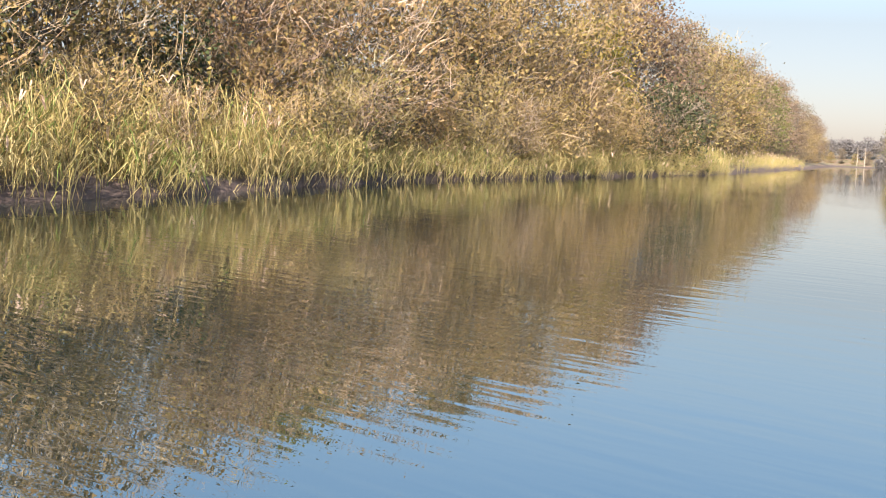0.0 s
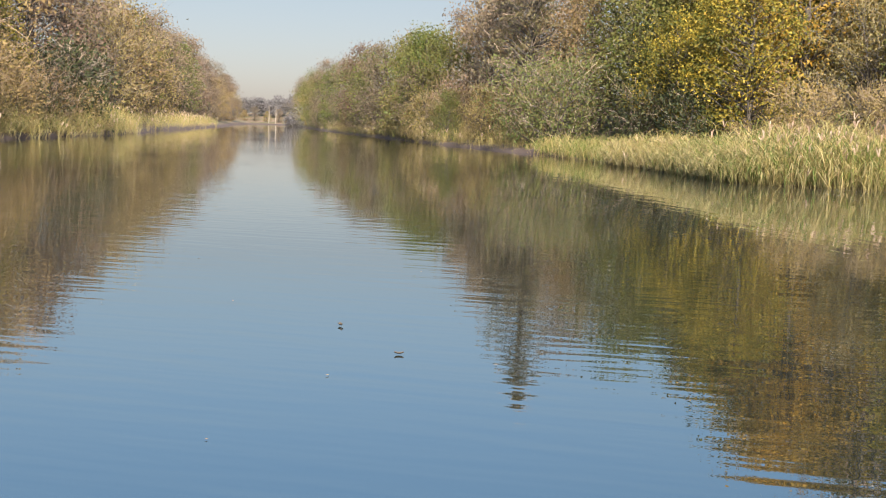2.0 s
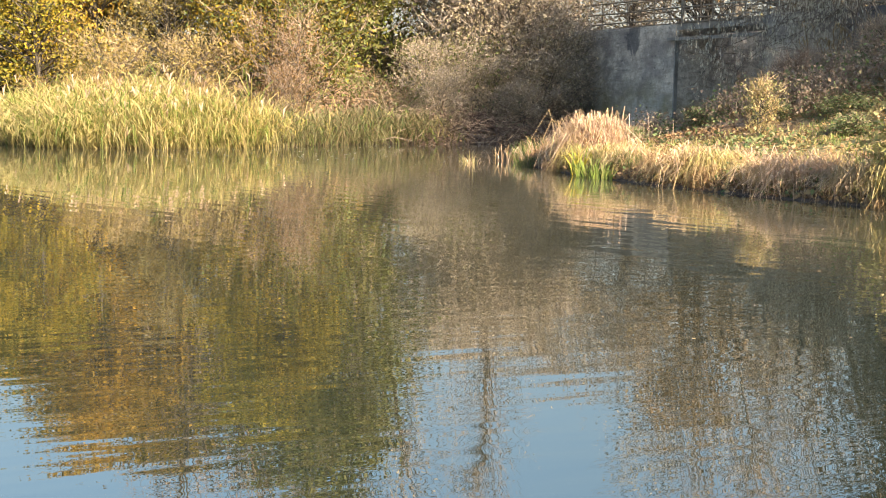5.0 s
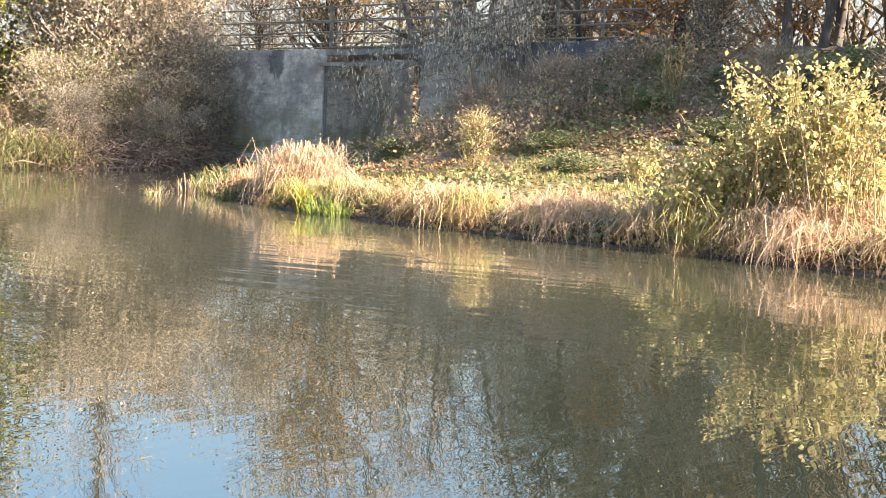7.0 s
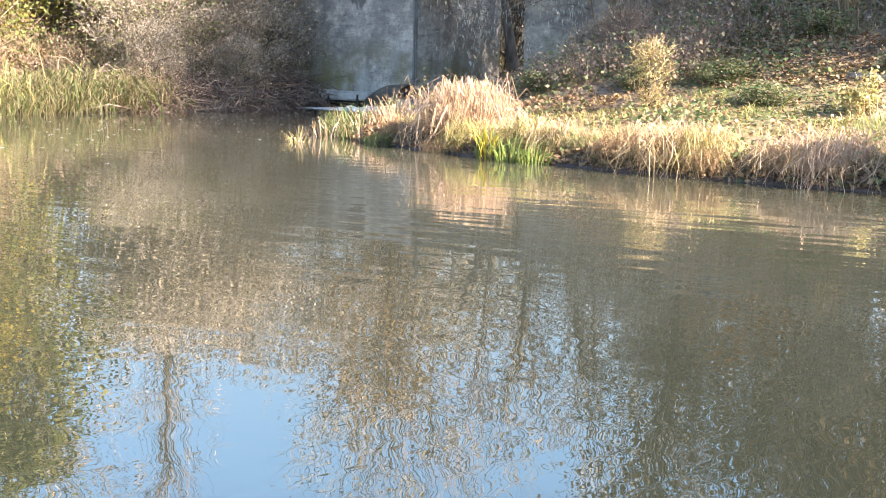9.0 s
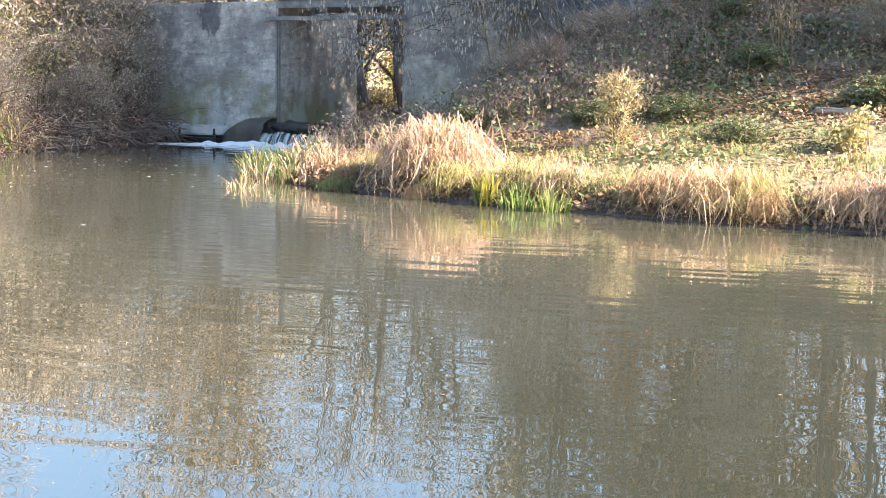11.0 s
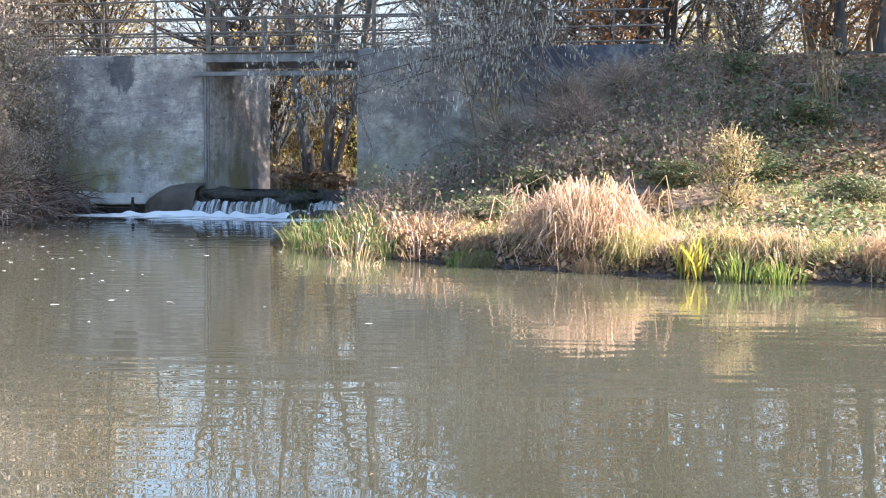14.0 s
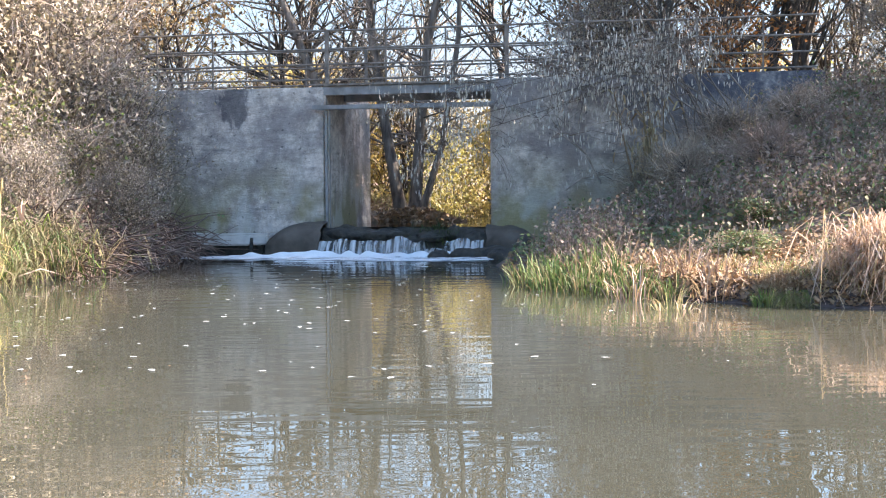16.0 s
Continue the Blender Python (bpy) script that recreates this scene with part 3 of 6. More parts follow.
part("front_angle", block("front_angle", (-0.03, -0.05, 0), (0.015, 0.0, 2.2), STEEL, 0.004), guide)
part("back_angle", block("back_angle", (0.04, -0.03, 0), (0.055, 0.025, 2.2), STEEL, 0.004), guide)


def railing(x0, x1, y, z, rails, step, thick, label):
    r = empty_thing("railing", label, "railing", ((x0 + x1) / 2, y, z), group="footbridge railings")
    c = (x0 + x1) / 2
    for h in rails:
        n = 9
        xs = np.linspace(x0, x1, n)
        part("rail", quad_mesh("rail", [(*tube(np.stack([xs - c, 0 * xs, h + 0.008 * np.sin(xs * 2.1 + h * 9)], -1), np.full(n, 0.02), 6), 0)], [RUST], True), r)
    x = math.ceil((x0 + 0.02) / step) * step
    while x <= x1:
        w = thick if abs(x) < 0.01 or abs(x - 3.3) < 0.05 else 0.016
        part("post", block("post", (x - c - w, -w, 0), (x - c + w, w, rails[0] + 0.02), RUST, 0.003), r)
        x += step
    return r


railing(-6.4, 8.6, 0.16, 3.02, (1.05, 0.72, 0.44, 0.17), 1.1, 0.035, "rusty steel pipe railing along the weir top")
railing(-6.4, 9.6, 3.05, 3.02, (1.05, 0.70, 0.35), 1.3, 0.03, "rusty steel pipe railing behind the footbridge")

# sill, ledge and wing below the wall
rs = np.random.default_rng(3)


def boulder(name, size, mat, seed, flat=1.0):
    bm = bmesh.new()
    bmesh.ops.create_icosphere(bm, subdivisions=3, radius=1.0)
    for v in bm.verts:
        q = v.co * 1.5 + Vector((seed * 3.1, seed, 0))
        k = 1 + 0.28 * noise.noise(q) + 0.10 * noise.noise(q * 3)
        v.co = Vector((v.co.x * size[0] * k, v.co.y * size[1] * k, v.co.z * size[2] * k * flat))
    for f in bm.faces:
        f.smooth = True
    me = bpy.data.meshes.new(name)
    bm.to_mesh(me)
    bm.free()
    me.materials.append(mat)
    return me


def sill():
    xs, prof = np.linspace(0.0, 3.02, 44), [(1.2, 0.48), (0.3, 0.48), (-0.05, 0.47), (-0.24, 0.43), (-0.36, 0.34), (-0.44, 0.20), (-0.50, 0.0), (-0.52, -0.6)]
    v = []
    for x in xs:
        for y, z in prof:
            b = noise.noise(Vector((x * 2.3, y * 3, z * 3))) * 0.5 + noise.noise(Vector((x * 6, y * 6, z * 6))) * 0.25
            v.append((x, y - 0.30 * b, z + (0.30 * b if 0.1 < z < 0.475 else 0.02 * b)))
    m = len(prof)
    f = [(i * m + j, i * m + j + 1, (i + 1) * m + j + 1, (i + 1) * m + j) for i in range(len(xs) - 1) for j in range(m - 1)]
    return quad_mesh("weir_sill", [(v, f, 0)], [DARKROCK], True)


thing("weir_sill", sill(), "dark wet mossy stone sill under the overflow", "weir sill", kind="structure")
ledge = empty_thing("weir_apron", "pale concrete apron ledge at the wall foot", "ledge", (-1.8, -0.2, 0))
part("slab", block("slab", (-1.55, -0.36, 0.21), (0.85, 0.22, 0.40), PALECON, 0.03, 0.045, 5, 2), ledge)
part("footing", block("footing", (-1.9, -0.22, -0.5), (0.78, 0.22, 0.23), DARKROCK, 0.04, 0.06, 4, 4), ledge)
for x in (-0.95, -0.38, 0.55):
    part("stake", quad_mesh("stake", [(*tube([(x, -0.36, -0.4), (x + 0.01, -0.36, 0.2), (x + 0.02, -0.37, 0.33)], (0.035, 0.035, 0.028), 7), 0)], [DARKROCK]), ledge)


def wing(seed):
    """A rounded, silted block beside the sill: round at its outer end, level towards the gate slot."""
    n, m, v = 22, 10, []
    for i in range(n):
        a = math.pi * 0.5 * min(1.0, i / 13)
        x = -0.36 - 0.62 * math.cos(a) if i < 14 else -0.36 + 0.40 * (i - 13) / (n - 14)
        top = 0.56 * math.sin(a) ** 0.75 + 0.02
        for j in range(m):
            b = math.pi * 0.5 * j / (m - 1)
            y, z = 0.04 - 0.72 * math.sin(b) ** 0.8, -0.12 + (top + 0.12) * math.cos(b) ** 0.35
            k = 0.06 * noise.noise(Vector((x * 4 + seed, y * 4, z * 4))) + 0.03 * noise.noise(Vector((x * 11, y * 11 + seed, z * 11)))
            v.append((x + k, y + k, z + 0.7 * k))
    f = [(i * m + j, (i + 1) * m + j, (i + 1) * m + j + 1, i * m + j + 1) for i in range(n - 1) for j in range(m - 1)]
    return quad_mesh("wing_block", [(v, f, 0)], [BROWNROCK], True)


thing("wing_block", wing(0), "brown silted rounded block beside the weir sill", "stone", "blocks beside the sill")
thing("wing_block", wing(5), "dark brown block at the other end of the sill", "stone", "blocks beside the sill", at=(3.10, 0.02, 0), turn=180).matrix_basis = Matrix.Translation((3.02, 0, 0)) @ Matrix.Diagonal((-0.85, 0.7, 0.9, 1))
for i, (x, y, s) in enumerate([(3.15, -0.7, 0.30), (2.75, -1.0, 0.22), (2.3, -1.15, 0.18), (3.4, -1.3, 0.25), (-3.2, -0.7, 0.3)]):
    thing("rock", boulder("rock", (s * 1.3, s, s * 0.6), DARKROCK, i + 2), "wet dark stone at the waterfall foot", "rock", "stones below the weir", at=(x, y, 0.03), turn=40 * i)


def curtain():
    """Falling water: a ragged sheet with tongues where it leaves the sill."""
    nx, ny, v = 150, 9, []
    for i in range(nx):
        x = 0.03 + 2.95 * i / (nx - 1)
        rag = 0.5 + noise.noise(Vector((x * 3.1, 0, 4))) + 0.45 * noise.noise(Vector((x * 11, 0, 1)))
        top = 0.27 + 0.06 * max(-0.8, min(1.0, rag)) + 0.05 * math.exp(-((x - 1.5) / 0.16) ** 2) + 0.05 * math.exp(-((x - 2.55) / 0.12) ** 2)
        if 1.95 < x < 2.3:
            top *= 0.5
        for j in range(ny):
            q = j / (ny - 1)
            y = -0.52 - 0.20 * q ** 0.6 - 0.05 * noise.noise(Vector((x * 6, q * 2, 0))) - 0.02 * noise.noise(Vector((x * 21, q * 3, 0)))
            v.append((x, y, top * (1 - q) - 0.02))
    f = [(i * ny + j, (i + 1) * ny + j, (i + 1) * ny + j + 1, i * ny + j + 1) for i in range(nx - 1) for j in range(ny - 1)]
    return quad_mesh("waterfall", [(v, f, 0)], [CURTAIN], True)


thing("waterfall", curtain(), "thin white water falling over the weir sill", "waterfall", kind="stuff")


def foam_sheet():
    nx, ny = 90, 16
    v = []
    for i in range(nx):
        u = i / (nx - 1)
        x = -3.4 + 6.7 * u
        wide = (0.5 + 1.5 * u ** 1.2) * (1 - 0.6 * max(0, u - 0.88) / 0.12)
        mid = -1.35 + 0.12 * u
        for j in range(ny):
            q = j / (ny - 1) - 0.5
            y = mid + q * wide
            h = 0.035 * max(0, 1 - (2 * q) ** 2) * (0.25 + 0.75 * u) * (0.5 + 0.9 * noise.noise(Vector((x * 3, y * 5, 0))))
            v.append((x, y, 0.006 + max(0, h)))
    f = [(i * ny + j, (i + 1) * ny + j, (i + 1) * ny + j + 1, i * ny + j + 1) for i in range(nx - 1) for j in range(ny - 1)]
    w = []
    for i in range(nx):
        u = i / (nx - 1)
        x = -1.9 + 5.1 * u
        deep = 0.22 + 0.52 * u ** 0.7 * (1 - 0.5 * max(0, u - 0.8) / 0.2)
        for j in range(ny):
            q = j / (ny - 1)
            y = -0.62 - 0.25 * (1 - u) - q * deep + 0.08 * noise.noise(Vector((x * 2, q, 3)))
            h = 0.09 * max(0, 1 - (2 * q - 0.5) ** 2) * min(1, 4 * u) * (0.45 + 1.2 * noise.noise(Vector((x * 4, y * 5, 0))))
            w.append((x, y, 0.012 + max(0, h)))
    return quad_mesh("foam", [(v, f, 0), (w, f, 1)], [FOAM, FROTH], True)


thing("foam", foam_sheet(), "white foam drifting from the waterfall foot", "foam", kind="stuff")

# ---- trees and shrubs ----


def tree_meshes(name, seed, H, W, low, r0, nclus, per, leaf, crad, bark, leaves, shape="round", twig=0, twig_mat=None, twig_len=0.7, stems=1, bare=0.0):
    """Trunk with limbs, and a crown of leaf clumps and twigs."""
    r = np.random.default_rng(seed)
    wood, crown, tw = [], [], []
    spine = []
    for s in range(stems):
        a = r.uniform(0, 6.28)
        out = (0.0 if stems == 1 else W * 0.22) * np.array([math.cos(a), math.sin(a)])
        k = 8
        f = np.linspace(0, 1, k)
        bend = np.cumsum(r.normal(0, 0.035 * H / k, (k, 2)), 0)
        pts = np.column_stack([bend + out * f[:, None] ** 1.2, f * H * (0.94 if s == 0 else r.uniform(0.7, 0.92))])
        pts[0, :2] = r.normal(0, 0.06 * (stems > 1), 2)
        spine.append(pts)
        rad = r0 * (1 - 0.93 * f ** 0.8) * (1.0 if stems == 1 else r.uniform(0.5, 0.8))
        rad[0] *= 1.35
        wood.append(tube(pts, rad, 7))
    for c in range(nclus):
        sp = spine[c % stems]
        f = low + (1 - low) * r.random() ** 0.9
        if shape == "cone":
            rm = min(2.0 * (1 - f) / (1 - low), 0.62) + 0.015
        elif shape == "column":
            rm = math.sqrt(max(0.02, 1 - ((f - 0.55) / 0.5) ** 2)) * 0.9
        else:
            g = (f - low) / (1 - low)
            rm = math.sqrt(max(0.03, 1 - ((g - 0.42) / 0.62) ** 2))
        az = r.uniform(0, 6.28)
        rm *= W / 2 * (0.72 + 0.5 * noise.noise(Vector((math.cos(az) * 1.3 + seed, math.sin(az) * 1.3, f * 4))))
        rad = rm * r.random() ** 0.4
        root_f = max(0.04, f - (0.10 if shape == "cone" else 0.22) * r.uniform(0.4, 1.2))
        top = sp[-1, 2]
        root = np.array([np.interp(root_f * H, sp[:, 2], sp[:, i]) for i in range(3)])
        ctr = np.array([np.interp(min(f * H, top), sp[:, 2], sp[:, 0]) + rad * math.cos(az), np.interp(min(f * H, top), sp[:, 2], sp[:, 1]) + rad * math.sin(az), f * H])
        mid = root * 0.45 + ctr * 0.55 + (0, 0, (0.06 if shape == "cone" else -0.05) * H * 0.3) + r.normal(0, 0.05, 3)
        th = r0 * (0.20 + 0.15 * r.random()) * (1.1 - f)
        wood.append(tube([root, mid, ctr], (th + 0.012, th * 0.6 + 0.008, 0.006), 4))
        if r.random() > bare:
            n = max(3, int(per * r.uniform(0.5, 1.4)))
            near_tip = 0.30 + 0.85 * (1 - f) if shape == "cone" else 1.0
            p = ctr + r.normal(size=(n, 3)) * crad * near_tip * np.array([1, 1, 0.75 if shape != "cone" else 0.35])
            crown.append(leaflets(r, p, leaf * r.uniform(0.6, 1.35, n)))
        if twig:
            n = twig
            d = unit(r.normal(size=(n, 3)) + unit(ctr - root) * 1.3 + (0, 0, 0.5))
            s = ctr + r.normal(size=(n, 3)) * crad * 0.35
            ln = twig_len * r.uniform(0.5, 1.3, (n, 1))
            e = s + d * ln
            m = (s + e) / 2 + r.normal(0, 0.06, (n, 3)) * ln
            side = unit(np.cross(d, r.normal(size=(n, 3))))
            tw.append(strips(np.stack([s, m, e], 1), np.array([0.022, 0.014, 0.004]), side))
    trunk = quad_mesh(name + "_wood", join_chunks(wood, 0), [bark], True)
    chunks, mats = join_chunks(crown, 0), [leaves]
    if tw:
        chunks += join_chunks(tw, 1)
        mats.append(twig_mat)
    return trunk, quad_mesh(name + "_crown", chunks, mats)


KINDS = {
    "yellow_tree": (tree_meshes("yellow", 1, 10, 8.5, 0.08, 0.20, 165, 95, 0.135, 0.55, BARK, L_YELLOW), "broad tree with yellow and green autumn leaves", "tree"),
    "gold_tree": (tree_meshes("goldtree", 22, 10, 8.0, 0.10, 0.20, 160, 80, 0.135, 0.55, BARK, L_AMBER, twig=3, twig_mat=TWIGS), "broad tree with amber and yellow autumn leaves", "tree"),
    "yellow_tree_b": (tree_meshes("yellowb", 2, 9, 7.5, 0.10, 0.18, 150, 90, 0.13, 0.52, BARK, L_YELLOW), "broad tree with yellow and green autumn leaves", "tree"),
    "olive_tree": (tree_meshes("olive", 3, 11, 8.0, 0.05, 0.20, 165, 72, 0.155, 0.58, BARK, L_OLIVE, twig=2, twig_mat=TWIGS), "leafy tree with dull olive and brown leaves", "tree"),
    "olive_tree_b": (tree_meshes("oliveb", 4, 9.5, 7.5, 0.04, 0.18, 150, 72, 0.155, 0.56, BARK, L_OLIVE, twig=2, twig_mat=TWIGS), "leafy tree with dull olive and brown leaves", "tree"),
    "russet_tree": (tree_meshes("russet", 5, 11, 8.5, 0.06, 0.20, 140, 55, 0.135, 0.6, BARK, L_RUSSET, twig=4, twig_mat=TWIGS), "tree with thin russet brown autumn leaves", "tree"),
    "russet_tree_b": (tree_meshes("russetb", 6, 10, 7.5, 0.05, 0.18, 140, 55, 0.135, 0.6, BARK, L_RUSSET, twig=4, twig_mat=TWIGS), "tree with thin russet brown autumn leaves", "tree"),
    "beige_willow": (tree_meshes("beige", 7, 8, 7.5, 0.04, 0.10, 150, 44, 0.11, 0.58, BARK, L_BEIGE, twig=8, twig_mat=TANTWIGS, twig_len=1.1, stems=5), "straggling willow thicket with beige leaves and twigs", "shrub"),
    "beige_willow_b": (tree_meshes("beigeb", 8, 7, 7.0, 0.03, 0.09, 140, 44, 0.11, 0.58, BARK, L_BEIGE, twig=8, twig_mat=TANTWIGS, twig_len=1.1, stems=6), "straggling willow thicket with beige leaves and twigs", "shrub"),
    "brown_thicket": (tree_meshes("thicket", 9, 5.5, 6.0, 0.02, 0.07, 105, 36, 0.105, 0.52, BARK, L_RUSSET, twig=10, twig_mat=TWIGS, twig_len=0.9, stems=6), "dense brown thicket of twigs and withered leaves", "shrub"),
    "straw_thicket": (tree_meshes("straw", 19, 4.0, 5.0, 0.02, 0.05, 90, 30, 0.11, 0.44, BARK, L_BEIGE, twig=8, twig_mat=TANTWIGS, twig_len=0.8, stems=6), "low straw coloured thicket of withered leaves", "shrub"),
    "dark_bush": (tree_meshes("dark", 10, 3.9, 4.2, 0.02, 0.07, 62, 46, 0.13, 0.50, BARK, L_DARK, twig=4, twig_mat=TWIGS, stems=5), "dense dark green bush, some standing in for shade", "bush"),
    "green_bush": (tree_meshes("green", 11, 4.5, 5.6, 0.02, 0.07, 84, 60, 0.10, 0.58, BARK, L_SAGE, twig=6, twig_mat=TWIGS, stems=5), "dull green leafy bush at the water", "bush"),
    "larch_tree": (tree_meshes("larch", 12, 14.6, 10.6, 0.08, 0.18, 330, 22, 0.13, 0.42, BARK, L_GREY, "cone", twig=3, twig_mat=TWIGS), "tall narrow grey green conifer with a thin spire", "tree"),
    "bare_poplar": (tree_meshes("poplar", 13, 13, 4.4, 0.18, 0.16, 110, 3, 0.10, 0.45, BARK, L_RUSSET, "column", twig=7, twig_mat=TWIGS, twig_len=1.2), "tall bare poplar with thin grey twigs", "tree"),
    "bare_tree": (tree_meshes("bare", 14, 11, 7.5, 0.22, 0.17, 115, 12, 0.09, 0.6, BARK, L_PALE, twig=10, twig_mat=TWIGS, twig_len=1.1, stems=2), "almost bare tree with grey trunks and few leaves", "tree"),
    "distant_russet_tree": (tree_meshes("farrusset", 15, 11, 9.0, 0.03, 0.20, 150, 46, 0.17, 0.62, BARK, L_HAZED), "distant rounded tree with russet brown leaves", "tree"),
    "distant_olive_tree": (tree_meshes("farolive", 16, 10, 8.5, 0.03, 0.20, 150, 46, 0.17, 0.62, BARK, L_OLIVE), "distant rounded tree with dull olive leaves", "tree"),
    "distant_beige_tree": (tree_meshes("farbeige", 17, 9, 8.5, 0.03, 0.20, 150, 46, 0.17, 0.62, BARK, L_BEIGE, twig=3, twig_mat=TANTWIGS, twig_len=1.2), "distant rounded tree with beige leaves", "tree"),
}


def plant(kind, x, y, s=1.0, turn=0.0, z=None, tall=1.0):
    (wood, crown), label, cat = KINDS[kind]
    name = kind.removesuffix("_b")
    ob = new(name)
    zz = float(ground_z(x, y)) - 0.06 if z is None else z
    ob.matrix_basis = pose(x, y, zz, 0, 0, turn) @ Matrix.Diagonal((s, s, s * tall, 1))
    tagged(ob, label, cat, cat + "s along the banks")
    part("trunk", wood, ob)
    part("crown", crown, ob)
    return ob


rp = np.random.default_rng(21)
# far bank, from the nearest reeds to the far bend
ROW_LEFT = [
    ("brown_thicket", 23.5, -36.6, 1), ("beige_willow", 20.2, -38.8, 0.8), ("dark_bush", 16.6, -37.7, 0.8), ("straw_thicket", 18.5, -36.3, 0.8), ("brown_thicket", 14.7, -38.6, 1), ("olive_tree_b", 16.1, -42.3, 0.68),
    ("beige_willow_b", 11.8, -39.9, 0.9), ("dark_bush", 10.3, -38.8, 0.75), ("russet_tree_b", 9.6, -43.0, 0.74), ("brown_thicket", 7.8, -39.9, 1), ("straw_thicket", 9.1, -38.0, 0.7), ("straw_thicket", 3.7, -39.4, 0.75), ("beige_willow", 5.0, -42.2, 0.92),
    ("brown_thicket", 1.4, -41.0, 1.1), ("russet_tree", 2.4, -45.3, 0.75), ("dark_bush", -9.8, -44.0, 1.1), ("beige_willow_b", -1.3, -44.5, 1.1), ("straw_thicket", -5.7, -41.0, 0.8), ("beige_willow", -5.9, -43.4, 1.1),
    ("olive_tree_b", -5.4, -48.2, 0.95), ("beige_willow_b", -10.5, -43.0, 1.2), ("straw_thicket", -11.2, -41.3, 0.7), ("beige_willow", -14.4, -44.4, 1.1), ("brown_thicket", -15.5, -42.7, 0.85), ("olive_tree", -15.9, -48.4, 0.95),
    ("beige_willow_b", -20.8, -44.9, 1.2), ("straw_thicket", -21.6, -42.7, 0.8), ("yellow_tree_b", -25.7, -46.0, 0.8), ("dark_bush", -28.5, -43.9, 0.95), ("russet_tree", -23.3, -49.7, 0.98), ("dark_bush", -32.4, -44.5, 1.1),
    ("russet_tree_b", -31.5, -48.9, 1), ("distant_russet_tree", -36.6, -48.2, 0.95), ("bare_poplar", -42.2, -52.3, 0.95), ("bare_poplar", -48.1, -53.4, 1), ("distant_russet_tree", -42.5, -49.1, 0.85),
    ("beige_willow", -48.6, -48.9, 1.1), ("distant_russet_tree", -53.3, -52.0, 0.85), ("distant_beige_tree", -59.3, -52.1, 0.95), ("distant_russet_tree", -66.0, -54.9, 0.9), ("distant_olive_tree", -72.9, -56.1, 0.9),
    ("distant_russet_tree", -80.8, -58.0, 0.85), ("distant_beige_tree", -88.7, -59.4, 0.9), ("distant_russet_tree", -96.4, -61.8, 0.95), ("distant_russet_tree", -105.3, -63.2, 0.9), ("distant_olive_tree", -115.2, -65.3, 0.95), ("distant_russet_tree", -125.9, -68.0, 0.95), ("distant_russet_tree", -137.7, -70.8, 0.95), ("distant_russet_tree", -150.5, -73.2, 0.9), ("distant_russet_tree", -164.4, -75.3, 0.85), ("distant_beige_tree", -180.1, -78.5, 0.85), ("distant_russet_tree", -196.8, -82.4, 0.85), ("distant_russet_tree", -214.5, -86.3, 0.85), ("distant_beige_tree", -233.1, -90.4, 0.85),
    ("distant_beige_tree", -258.0, -93.5, 0.3), ("distant_russet_tree", -258.3, -91.0, 0.34), ("distant_beige_tree", -258.6, -88.0, 0.3), ("distant_russet_tree", -258.8, -85.0, 0.32), ("distant_beige_tree", -258.6, -82.6, 0.3), ("distant_russet_tree", -258.4, -79.6, 0.35), ("distant_beige_tree", -256.7, -76.5, 0.35),
]
